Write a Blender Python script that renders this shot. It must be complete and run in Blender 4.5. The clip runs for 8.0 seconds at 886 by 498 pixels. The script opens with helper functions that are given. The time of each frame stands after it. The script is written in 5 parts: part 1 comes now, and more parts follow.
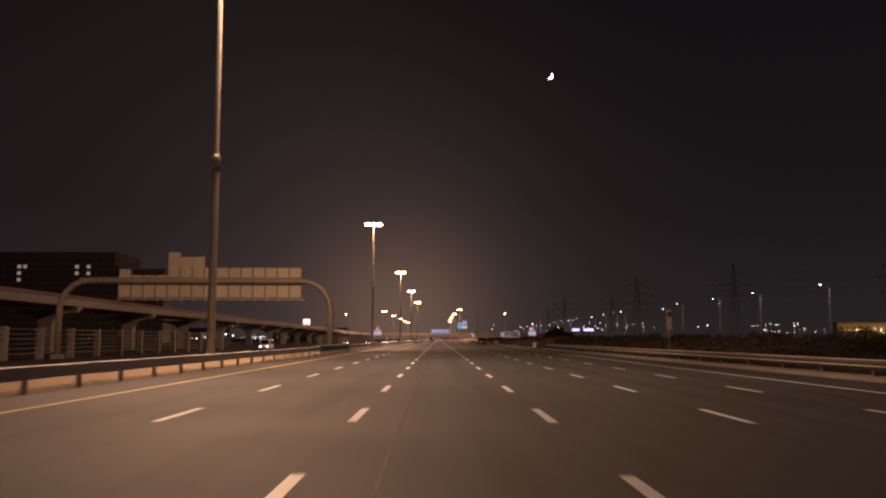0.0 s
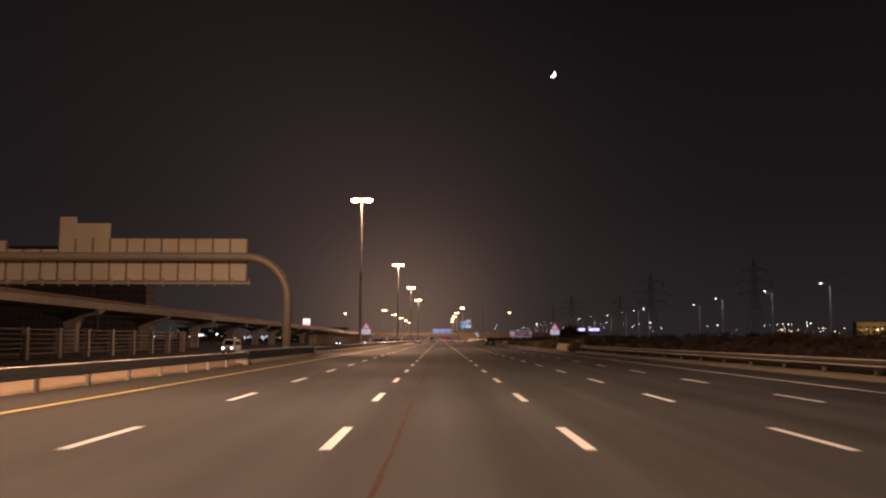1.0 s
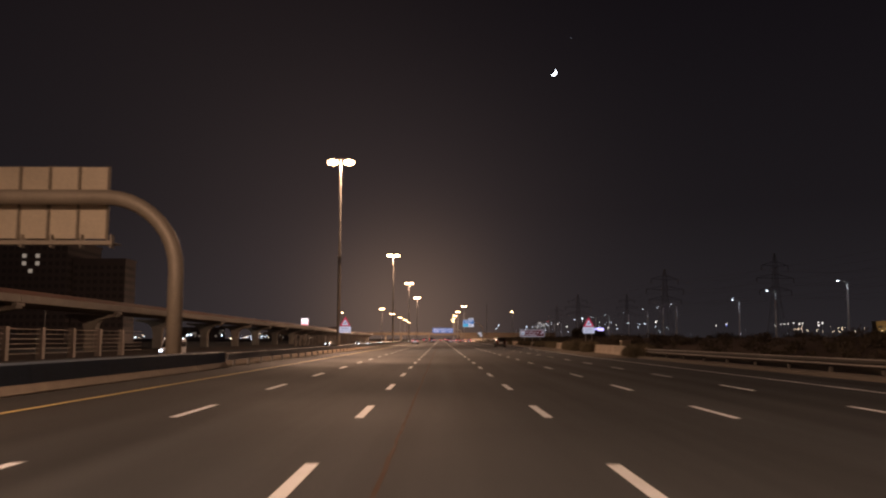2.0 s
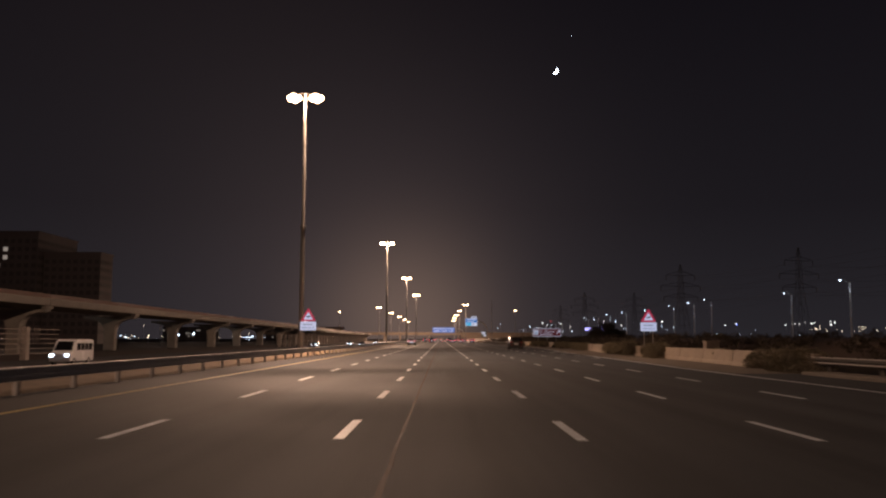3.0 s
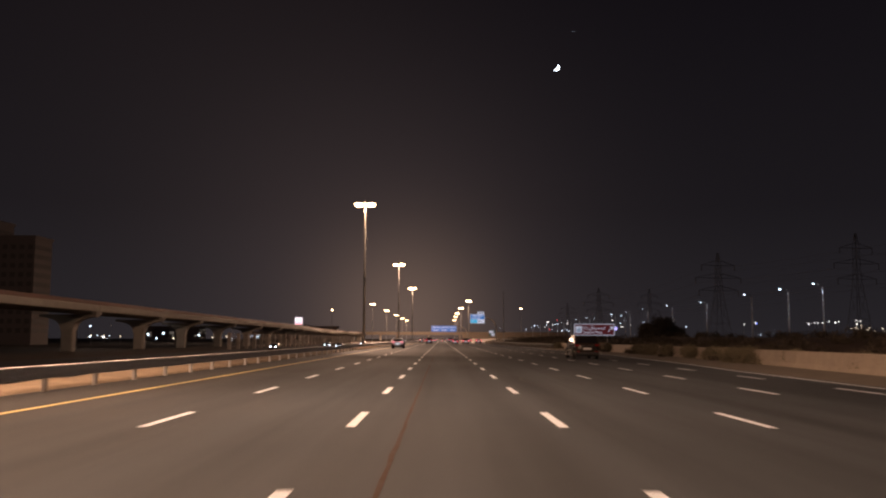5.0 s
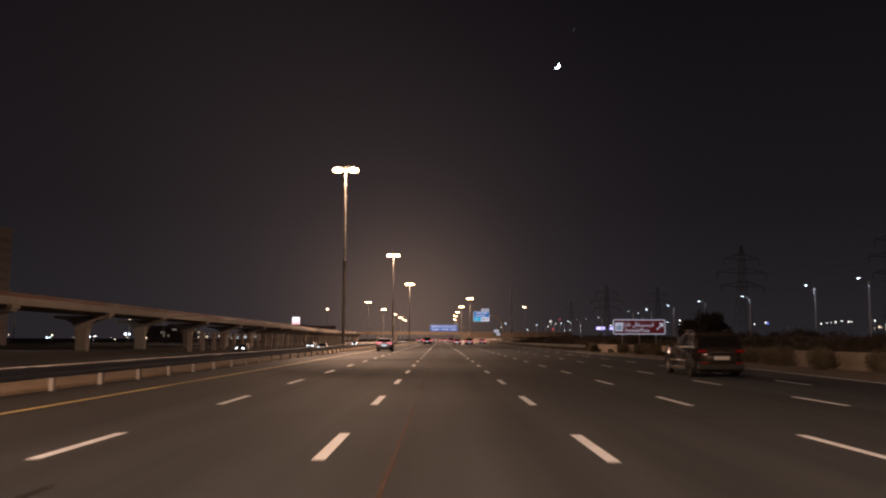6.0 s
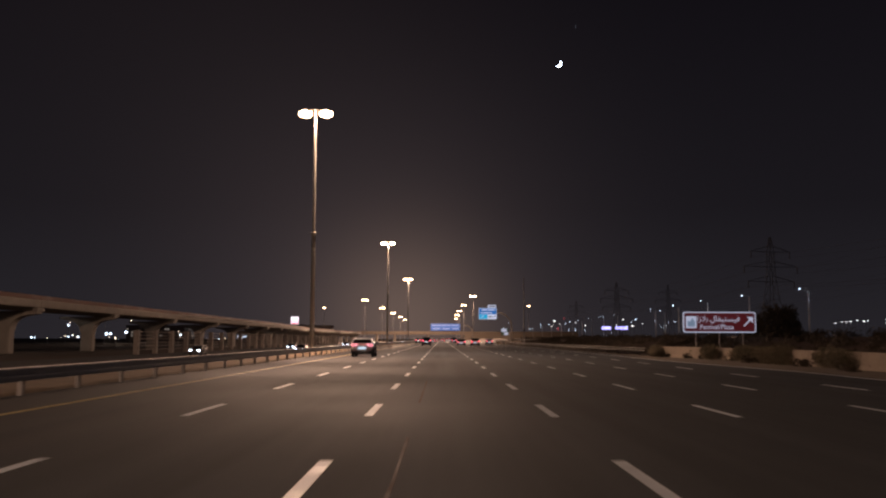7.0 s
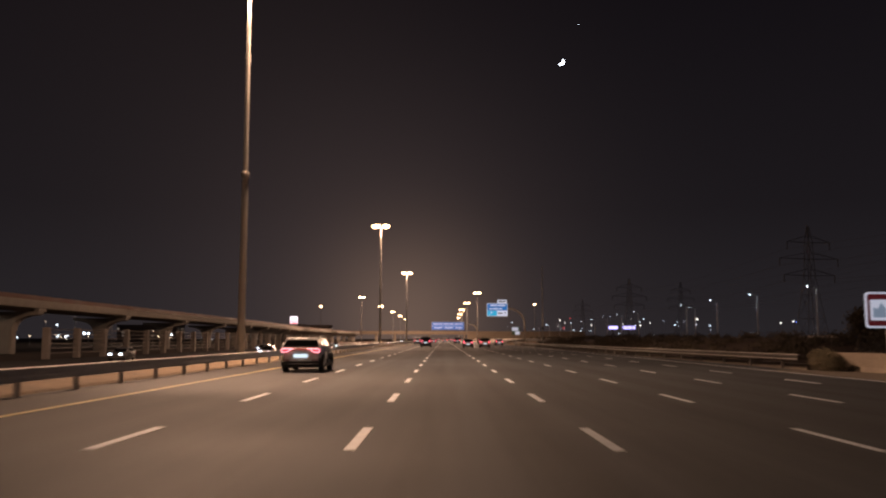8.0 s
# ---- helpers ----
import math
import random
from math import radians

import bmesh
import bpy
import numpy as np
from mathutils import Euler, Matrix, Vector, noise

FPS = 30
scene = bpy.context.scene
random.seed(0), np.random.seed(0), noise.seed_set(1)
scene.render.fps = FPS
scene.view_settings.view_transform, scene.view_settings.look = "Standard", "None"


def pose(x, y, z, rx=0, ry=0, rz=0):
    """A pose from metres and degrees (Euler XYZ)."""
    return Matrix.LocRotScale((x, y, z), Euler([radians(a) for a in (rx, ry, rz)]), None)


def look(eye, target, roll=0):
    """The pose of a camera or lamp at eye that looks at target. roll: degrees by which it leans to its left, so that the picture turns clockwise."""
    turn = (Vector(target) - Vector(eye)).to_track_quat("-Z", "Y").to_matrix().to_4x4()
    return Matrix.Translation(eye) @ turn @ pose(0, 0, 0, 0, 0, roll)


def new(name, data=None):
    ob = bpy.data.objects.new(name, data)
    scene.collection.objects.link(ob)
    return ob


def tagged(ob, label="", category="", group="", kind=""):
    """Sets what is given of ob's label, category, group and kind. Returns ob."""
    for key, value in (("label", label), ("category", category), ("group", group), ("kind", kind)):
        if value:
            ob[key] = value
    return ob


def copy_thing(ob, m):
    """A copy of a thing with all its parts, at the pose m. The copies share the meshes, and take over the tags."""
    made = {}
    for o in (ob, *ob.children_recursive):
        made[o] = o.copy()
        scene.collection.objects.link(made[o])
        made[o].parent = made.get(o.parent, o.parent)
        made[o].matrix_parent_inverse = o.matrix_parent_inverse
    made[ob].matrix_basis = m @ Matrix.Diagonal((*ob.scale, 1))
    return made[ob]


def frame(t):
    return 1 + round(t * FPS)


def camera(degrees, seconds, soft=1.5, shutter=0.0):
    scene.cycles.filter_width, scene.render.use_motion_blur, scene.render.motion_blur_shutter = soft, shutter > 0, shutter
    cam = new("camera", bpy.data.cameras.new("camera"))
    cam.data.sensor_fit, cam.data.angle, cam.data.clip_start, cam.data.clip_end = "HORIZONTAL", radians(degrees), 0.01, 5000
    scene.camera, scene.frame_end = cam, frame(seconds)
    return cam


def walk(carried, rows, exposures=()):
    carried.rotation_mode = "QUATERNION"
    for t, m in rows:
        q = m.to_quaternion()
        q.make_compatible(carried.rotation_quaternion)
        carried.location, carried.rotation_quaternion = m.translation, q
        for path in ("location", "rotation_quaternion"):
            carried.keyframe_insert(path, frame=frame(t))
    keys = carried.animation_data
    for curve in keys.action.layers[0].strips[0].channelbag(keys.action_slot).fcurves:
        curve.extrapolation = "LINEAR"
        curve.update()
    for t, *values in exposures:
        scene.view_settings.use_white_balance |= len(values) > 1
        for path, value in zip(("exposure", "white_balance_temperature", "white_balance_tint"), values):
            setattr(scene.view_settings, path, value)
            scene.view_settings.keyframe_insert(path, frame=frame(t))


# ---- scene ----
# The camera drives along the carriageway at about 110 km/h, at windscreen height.
cam = camera(53.75, 8.0, soft=2.2, shutter=0.25)
PATH = [
    (0.0, pose(0.070, 0.900, 1.460, 95.867, -0.150, -0.318)),
    (0.5, pose(0.065, 16.773, 1.460, 95.867, -0.150, -0.264)),
    (1.0, pose(0.084, 31.722, 1.460, 95.867, -0.150, -0.194)),
    (1.5, pose(0.082, 47.319, 1.460, 95.867, -0.150, -0.186)),
    (3.0, pose(0.048, 93.589, 1.460, 95.867, -0.150, -0.137)),
    (3.5, pose(0.053, 108.509, 1.460, 95.867, -0.150, -0.139)),
    (4.0, pose(0.034, 124.042, 1.460, 95.867, -0.150, -0.128)),
    (5.5, pose(0.058, 170.230, 1.460, 95.867, -0.150, -0.156)),
    (6.0, pose(0.021, 185.801, 1.460, 95.867, -0.150, -0.165)),
    (6.5, pose(0.046, 200.914, 1.460, 95.867, -0.150, -0.125)),
    (7.0, pose(-0.050, 215.734, 1.460, 95.867, -0.150, -0.099)),
    (7.5, pose(-0.124, 232.502, 1.460, 95.867, -0.150, -0.031)),
    (8.0, pose(-0.217, 247.837, 1.460, 95.867, -0.150, 0.009)),
]
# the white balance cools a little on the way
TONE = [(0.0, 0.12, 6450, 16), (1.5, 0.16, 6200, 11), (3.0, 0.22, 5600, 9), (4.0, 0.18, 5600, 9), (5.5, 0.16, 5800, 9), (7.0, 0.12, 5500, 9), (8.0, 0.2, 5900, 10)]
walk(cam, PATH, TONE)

# ---- night sky: a dim town glow that fades upwards ----
world = bpy.data.worlds.new("night_sky")
world.use_nodes = True
scene.world = world
wn, wl = world.node_tree.nodes, world.node_tree.links
w_coord = wn.new("ShaderNodeTexCoord")
w_split = wn.new("ShaderNodeSeparateXYZ")
w_ramp = wn.new("ShaderNodeValToRGB")
wl.new(w_coord.outputs["Generated"], w_split.inputs[0])
wl.new(w_split.outputs["Z"], w_ramp.inputs[0])
w_ramp.color_ramp.elements[0].position = 0.0
w_ramp.color_ramp.elements[0].color = (0.0185, 0.0150, 0.0156, 1)
w_ramp.color_ramp.elements[1].position = 0.44
w_ramp.color_ramp.elements[1].color = (0.0042, 0.0030, 0.0039, 1)
w_mid = w_ramp.color_ramp.elements.new(0.145)
w_mid.color = (0.0102, 0.0079, 0.0086, 1)
# the warm glow of the town that lies ahead
w_dot = wn.new("ShaderNodeVectorMath")
w_dot.operation = "DOT_PRODUCT"
w_dot.inputs[1].default_value = Vector((-0.072, 0.99, 0.05)).normalized()
w_pow = wn.new("ShaderNodeMath")
w_pow.operation = "POWER"
w_pow.inputs[1].default_value = 48.0
w_clip = wn.new("ShaderNodeMath")
w_clip.operation = "MAXIMUM"
w_clip.inputs[1].default_value = 0.0
w_glow = wn.new("ShaderNodeVectorMath")
w_glow.operation = "SCALE"
w_glow.inputs[0].default_value = (0.0260, 0.0165, 0.0135)
w_sum = wn.new("ShaderNodeVectorMath")
wl.new(w_coord.outputs["Generated"], w_dot.inputs[0])
wl.new(w_dot.outputs["Value"], w_clip.inputs[0])
wl.new(w_clip.outputs[0], w_pow.inputs[0])
wl.new(w_pow.outputs[0], w_glow.inputs["Scale"])
# and a narrow lobe painted over the road's far end for haze and lamp halos
w_dot_far = wn.new("ShaderNodeVectorMath")
w_dot_far.operation = "DOT_PRODUCT"
w_dot_far.inputs[1].default_value = Vector((-0.04, 0.998, 0.022)).normalized()
w_pow_far = wn.new("ShaderNodeMath")
w_pow_far.operation = "POWER"
w_pow_far.inputs[1].default_value = 250.0
w_clip_far = wn.new("ShaderNodeMath")
w_clip_far.operation = "MAXIMUM"
w_clip_far.inputs[1].default_value = 0.0
w_glow_far = wn.new("ShaderNodeVectorMath")
w_glow_far.operation = "SCALE"
w_glow_far.inputs[0].default_value = (0.086, 0.050, 0.029)
w_both = wn.new("ShaderNodeVectorMath")
wl.new(w_coord.outputs["Generated"], w_dot_far.inputs[0])
wl.new(w_dot_far.outputs["Value"], w_clip_far.inputs[0])
wl.new(w_clip_far.outputs[0], w_pow_far.inputs[0])
wl.new(w_pow_far.outputs[0], w_glow_far.inputs["Scale"])
# a broad warm lobe painted into the sky, standing in for the masts' halos
w_dot_halo = wn.new("ShaderNodeVectorMath")
w_dot_halo.operation = "DOT_PRODUCT"
w_dot_halo.inputs[1].default_value = Vector((-0.217, 0.85, 0.303)).normalized()
w_clip_halo = wn.new("ShaderNodeMath")
w_clip_halo.operation = "MAXIMUM"
w_clip_halo.inputs[1].default_value = 0.0
w_pow_halo = wn.new("ShaderNodeMath")
w_pow_halo.operation = "POWER"
w_pow_halo.inputs[1].default_value = 26.0
w_glow_halo = wn.new("ShaderNodeVectorMath")
w_glow_halo.operation = "SCALE"
w_glow_halo.inputs[0].default_value = (0.0048, 0.0030, 0.0022)
w_town = wn.new("ShaderNodeVectorMath")
wl.new(w_coord.outputs["Generated"], w_dot_halo.inputs[0])
wl.new(w_dot_halo.outputs["Value"], w_clip_halo.inputs[0])
wl.new(w_clip_halo.outputs[0], w_pow_halo.inputs[0])
wl.new(w_pow_halo.outputs[0], w_glow_halo.inputs["Scale"])
wl.new(w_glow.outputs[0], w_town.inputs[0])
wl.new(w_glow_halo.outputs[0], w_town.inputs[1])
wl.new(w_town.outputs[0], w_both.inputs[0])
wl.new(w_glow_far.outputs[0], w_both.inputs[1])
wl.new(w_ramp.outputs[0], w_sum.inputs[0])
wl.new(w_both.outputs[0], w_sum.inputs[1])
wl.new(w_sum.outputs[0], wn["Background"].inputs["Color"])
wn["Background"].inputs["Strength"].default_value = 1.0

# ---- the places of the masts and of their lamps ----
MAST_X, HEAD_Z = -12.95, 24.6
MAIN_MASTS = [-76.0, 51.3, 175.2, 303.2, 425.0, 553.0]
LEFT_MASTS = [(-43.5, 712.9), (-42.5, 841.7), (-41.5, 969), (-41.5, 1097.7), (-42.0, 1226.5)]
RIGHT_MASTS = [(16.8, 685.2), (15.0, 811.2), (14.6, 938.6), (15.2, 1065.9), (16.5, 1218.2)]
SODIUM = (1.0, 0.57, 0.335)
MAST_POWER = 32000.0


def flood_light(x, y, z, aim, power, cone=116):
    """One wide floodlight, thrown outwards along and across the road."""
    data = bpy.data.lights.new("flood_light", "SPOT")
    data.energy, data.shadow_soft_size, data.color = power, 0.3, SODIUM
    data.spot_size, data.spot_blend = radians(cone), 1.0
    new("flood_light", data).matrix_basis = look((x, y, z), aim)


def spill_light(x, y, z, power):
    """Stray light close under the lamp heads, which catches the top of the pole."""
    data = bpy.data.lights.new("spill_light", "POINT")
    data.energy, data.shadow_soft_size, data.color = power, 0.3, SODIUM
    new("spill_light", data).matrix_basis = pose(x, y, z)


for my in MAIN_MASTS:
    for side in (-1, 1):
        for along in (-1, 1):
            flood_light(MAST_X + side * 1.05, my + along * 0.3, HEAD_Z - 0.8, (MAST_X + (7 if side > 0 else -30), my + along * (16.5 if side > 0 else 40), 0), MAST_POWER * (1.4 if side > 0 else 0.6), 110 if side > 0 else 120)
        spill_light(MAST_X + side * 1.05, my - 0.4, HEAD_Z - 1.0, MAST_POWER * 0.09)
for mx, my in LEFT_MASTS + RIGHT_MASTS:
    for along in (-1, 1):
        flood_light(mx + 1.05, my + along * 0.9, HEAD_Z - 0.8, (mx + 1.0, my + along * 22, 0), MAST_POWER * 7.0, 120)

# ---- materials ----


def material(name, colour, rough=0.7, metal=0.0, vary=0.25, fine=30.0, coarse=0.6, bump=0.0, coat=0.0, stretch=(1, 1, 1), spec=0.5, random_tint=0.0):
    """A surface whose colour and gloss vary at two scales, in world metres."""
    m = bpy.data.materials.new(name)
    m.use_nodes = True
    n, l = m.node_tree.nodes, m.node_tree.links
    b = n["Principled BSDF"]
    b.inputs["Roughness"].default_value, b.inputs["Metallic"].default_value = rough, metal
    b.inputs["Coat Weight"].default_value = coat
    b.inputs["Specular IOR Level"].default_value = spec
    geo = n.new("ShaderNodeNewGeometry")
    scale = n.new("ShaderNodeVectorMath")
    scale.operation = "MULTIPLY"
    scale.inputs[1].default_value = stretch
    l.new(geo.outputs["Position"], scale.inputs[0])
    small, large = n.new("ShaderNodeTexNoise"), n.new("ShaderNodeTexNoise")
    small.inputs["Scale"].default_value, small.inputs["Detail"].default_value = fine, 5
    large.inputs["Scale"].default_value, large.inputs["Detail"].default_value = coarse, 4
    for tex in (small, large):
        l.new(scale.outputs[0], tex.inputs["Vector"])
    add = n.new("ShaderNodeMath")
    add.operation = "ADD"
    l.new(small.outputs["Fac"], add.inputs[0])
    l.new(large.outputs["Fac"], add.inputs[1])
    span = n.new("ShaderNodeMapRange")
    span.inputs["From Min"].default_value, span.inputs["From Max"].default_value = 0.6, 1.4
    span.inputs["To Min"].default_value, span.inputs["To Max"].default_value = 1 - vary, 1 + vary
    l.new(add.outputs[0], span.inputs["Value"])
    out = span.outputs[0]
    if random_tint:
        info = n.new("ShaderNodeObjectInfo")
        tint = n.new("ShaderNodeMapRange")
        tint.inputs["To Min"].default_value, tint.inputs["To Max"].default_value = 1 - random_tint, 1 + random_tint
        l.new(info.outputs["Random"], tint.inputs["Value"])
        both = n.new("ShaderNodeMath")
        both.operation = "MULTIPLY"
        l.new(out, both.inputs[0])
        l.new(tint.outputs[0], both.inputs[1])
        out = both.outputs[0]
    shade = n.new("ShaderNodeVectorMath")
    shade.operation = "SCALE"
    shade.inputs[0].default_value = colour
    l.new(out, shade.inputs["Scale"])
    l.new(shade.outputs[0], b.inputs["Base Color"])
    gloss = n.new("ShaderNodeMapRange")
    gloss.inputs["From Min"].default_value, gloss.inputs["From Max"].default_value = 0.3, 0.7
    gloss.inputs["To Min"].default_value, gloss.inputs["To Max"].default_value = max(rough - 0.1, 0.02), min(rough + 0.1, 1)
    l.new(large.outputs["Fac"], gloss.inputs["Value"])
    l.new(gloss.outputs[0], b.inputs["Roughness"])
    if bump:
        bm_node = n.new("ShaderNodeBump")
        bm_node.inputs["Strength"].default_value, bm_node.inputs["Distance"].default_value = bump, 0.02
        l.new(small.outputs["Fac"], bm_node.inputs["Height"])
        l.new(bm_node.outputs[0], b.inputs["Normal"])
    return m


def glowing(name, colour, strength, sampled=False):
    """Emission: lamps, screens, gantry signs; on roadside signs and plates it imitates head lamp light."""
    m = bpy.data.materials.new(name)
    m.use_nodes = True
    b = m.node_tree.nodes["Principled BSDF"]
    b.inputs["Base Color"].default_value = (*[0.5 * c for c in colour], 1)
    b.inputs["Roughness"].default_value = 0.35
    b.inputs["Emission Color"].default_value = (*colour, 1)
    b.inputs["Emission Strength"].default_value = strength
    m.cycles.emission_sampling = "AUTO" if sampled else "NONE"
    return m


def asphalt_material():
    """Worn bluish-grey asphalt: darker wheel paths along the lanes, and lamp-brown tint painted in beside the median.
    """
    m = material("asphalt", (0.0445, 0.0505, 0.0575), 0.78, spec=0.35, vary=0.13, fine=55, coarse=0.07, bump=0.35)
    n, l = m.node_tree.nodes, m.node_tree.links
    b = n["Principled BSDF"]
    geo = next(k for k in n if k.type == "NEW_GEOMETRY")
    split = n.new("ShaderNodeSeparateXYZ")
    l.new(geo.outputs["Position"], split.inputs[0])
    wave = n.new("ShaderNodeMath")
    wave.operation = "MULTIPLY_ADD"
    wave.inputs[1].default_value, wave.inputs[2].default_value = 2 * math.pi / 1.86, 0.9
    l.new(split.outputs["X"], wave.inputs[0])
    sine = n.new("ShaderNodeMath")
    sine.operation = "SINE"
    l.new(wave.outputs[0], sine.inputs[0])
    long = n.new("ShaderNodeTexNoise")
    long.inputs["Scale"].default_value, long.inputs["Detail"].default_value = 1.0, 5
    squeeze = n.new("ShaderNodeVectorMath")
    squeeze.operation = "MULTIPLY"
    squeeze.inputs[1].default_value = (1.1, 0.03, 1)
    l.new(geo.outputs["Position"], squeeze.inputs[0])
    l.new(squeeze.outputs[0], long.inputs["Vector"])
    mix = n.new("ShaderNodeMath")
    mix.operation = "MULTIPLY_ADD"
    mix.inputs[1].default_value = 0.07
    l.new(sine.outputs[0], mix.inputs[0])
    l.new(long.outputs["Fac"], mix.inputs[2])
    lane = n.new("ShaderNodeMapRange")
    lane.inputs["From Min"].default_value, lane.inputs["From Max"].default_value = 0.25, 0.75
    lane.inputs["To Min"].default_value, lane.inputs["To Max"].default_value = 0.64, 1.36
    l.new(mix.outputs[0], lane.inputs["Value"])
    old = b.inputs["Base Color"].links[0].from_socket
    worn = n.new("ShaderNodeVectorMath")
    worn.operation = "SCALE"
    l.new(old, worn.inputs[0])
    l.new(lane.outputs[0], worn.inputs["Scale"])
    # brown tint imitates dim sodium light on the lanes beside the median
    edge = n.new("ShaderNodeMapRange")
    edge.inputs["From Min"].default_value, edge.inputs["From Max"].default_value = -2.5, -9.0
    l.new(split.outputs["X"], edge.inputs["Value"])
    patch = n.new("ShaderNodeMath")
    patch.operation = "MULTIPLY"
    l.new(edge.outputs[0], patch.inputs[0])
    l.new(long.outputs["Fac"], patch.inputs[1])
    lamp_tint = n.new("ShaderNodeMix")
    lamp_tint.data_type = "RGBA"
    l.new(patch.outputs[0], lamp_tint.inputs["Factor"])
    l.new(worn.outputs[0], lamp_tint.inputs["A"])
    lamp_tint.inputs["B"].default_value = (0.044, 0.035, 0.026, 1)
    l.new(lamp_tint.outputs["Result"], b.inputs["Base Color"])
    return m


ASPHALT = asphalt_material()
SAND = material("sandy_soil", (0.072, 0.051, 0.039), 0.95, vary=0.4, fine=9, coarse=0.12, bump=0.5, spec=0.2)
SAND_PALE = material("pale_sand", (0.25, 0.19, 0.13), 0.95, vary=0.35, fine=9, coarse=0.9, bump=0.5, spec=0.2)
GRAVEL = material("dusty_gravel", (0.19, 0.165, 0.135), 0.95, vary=0.35, fine=22, coarse=1.2, bump=0.5, spec=0.2)
FENCE_GREY = material("weathered_fence_paint", (0.33, 0.29, 0.26), 0.8, vary=0.25, fine=9, coarse=0.5)
PAINT_WHITE = material("white_road_paint", (0.79, 0.84, 0.90), 0.55, vary=0.2, fine=45, coarse=2.5, random_tint=0.1)
PAINT_YELLOW = material("yellow_road_paint", (0.66, 0.52, 0.20), 0.55, vary=0.22, fine=45, coarse=2.0)
TAR = material("sealed_crack_tar", (0.05, 0.025, 0.015), 0.7, spec=0.15, vary=0.4, fine=30, coarse=3)
RUBBER_MARK = material("tyre_rubber_mark", (0.02, 0.019, 0.018), 0.7, vary=0.4, fine=20, coarse=2)
CONCRETE = material("grey_concrete", (0.36, 0.33, 0.29), 0.85, vary=0.22, fine=14, coarse=0.5, bump=0.25)
CONCRETE_PALE = material("pale_concrete", (0.36, 0.30, 0.235), 0.85, vary=0.25, fine=10, coarse=0.7, bump=0.3, random_tint=0.1)
CONCRETE_BLUE = material("blue_painted_concrete", (0.10, 0.14, 0.20), 0.7, vary=0.3, fine=12, coarse=0.8, bump=0.2)
STEEL = material("galvanised_steel", (0.30, 0.29, 0.27), 0.5, metal=0.6, vary=0.2, fine=20, coarse=1.2, random_tint=0.08)
STEEL_POST = material("galvanised_post", (0.42, 0.40, 0.38), 0.6, metal=0.1, vary=0.2, fine=20, coarse=1.2, random_tint=0.12)
POLE = material("painted_pole", (0.32, 0.305, 0.28), 0.5, metal=0.2, vary=0.15, fine=12, coarse=0.5)
POLE_PALE = material("pale_painted_pole", (0.75, 0.75, 0.75), 0.5, vary=0.1, fine=12, coarse=0.5)
DARK_METAL = material("dark_lattice_steel", (0.30, 0.28, 0.26), 0.6, metal=0.0, vary=0.2)
PANEL_BACK = material("aluminium_panel_back", (0.66, 0.59, 0.47), 0.5, metal=0.15, vary=0.14, fine=8, coarse=0.4, random_tint=0.06)
RIB = material("dark_panel_rib", (0.22, 0.19, 0.15), 0.6, vary=0.15)
BEAM_BLUE = material("dull_blue_grey_rail", (0.36, 0.39, 0.44), 0.5, metal=0.0, vary=0.25, fine=18, coarse=0.9)
PLATE_PLAIN = material("plain_white_plate", (0.6, 0.6, 0.6), 0.5, vary=0.05)
KERB_DARK = material("dirty_kerb_concrete", (0.23, 0.20, 0.165), 0.9, vary=0.28, fine=12, coarse=0.6, bump=0.25)
# pale colour imitates lamp light along the rails' top edge and ridge
TOP_LIP = material("painted_lit_steel_edge", (0.74, 0.72, 0.68), 0.6, vary=0.25, fine=14, coarse=0.8, random_tint=0.1)
BEAM_GREY = material("dark_grey_rail", (0.085, 0.078, 0.068), 0.65, vary=0.25, fine=18, coarse=0.9)
GANTRY_PIPE = material("gantry_pipe_paint", (0.40, 0.36, 0.30), 0.5, metal=0.15, vary=0.15, fine=10, coarse=0.5)
PARAPET_RED = material("brown_parapet_paint", (0.16, 0.08, 0.06), 0.7, vary=0.25, fine=8, coarse=0.3)
LEAF = material("dusty_leaves", (0.20, 0.175, 0.115), 0.75, vary=0.4, fine=6, coarse=1.2, spec=0.25)
LEAF_DARK = material("dark_tree_leaves", (0.095, 0.078, 0.056), 0.75, vary=0.4, fine=6, coarse=0.8, spec=0.25)
BARK = material("bark", (0.12, 0.09, 0.06), 0.9, vary=0.35, fine=20, coarse=2, bump=0.4)
FACADE = material("dark_facade", (0.25, 0.21, 0.195), 0.75, vary=0.2, fine=2, coarse=0.05)
FACADE_WARM = material("warm_facade", (0.5, 0.4, 0.22), 0.8, vary=0.2, fine=2, coarse=0.05)
WINDOW_DARK = material("dark_window_glass", (0.16, 0.14, 0.135), 0.65, vary=0.2)
CAR_WHITE = material("white_car_paint", (0.82, 0.83, 0.86), 0.22, vary=0.05, fine=3, coarse=0.6, coat=0.8)
CAR_BROWN = material("bronze_car_paint", (0.030, 0.023, 0.018), 0.13, metal=0.0, vary=0.06, fine=3, coarse=0.6, coat=0.35)
CAR_DARK = material("dark_car_paint", (0.03, 0.03, 0.034), 0.25, metal=0.3, vary=0.06, coat=1.0)
CAR_SILVER = material("silver_car_paint", (0.40, 0.40, 0.41), 0.3, metal=0.6, vary=0.06, coat=0.8)
CAR_TAXI = material("cream_car_paint", (0.55, 0.50, 0.38), 0.3, vary=0.06, coat=0.8)
CAR_GLASS = material("tinted_car_glass", (0.012, 0.012, 0.014), 0.12, vary=0.05, spec=0.15)
PLASTIC = material("black_plastic", (0.025, 0.025, 0.025), 0.55, vary=0.15)
TYRE = material("tyre_rubber", (0.025, 0.024, 0.023), 0.8, vary=0.2, fine=40)
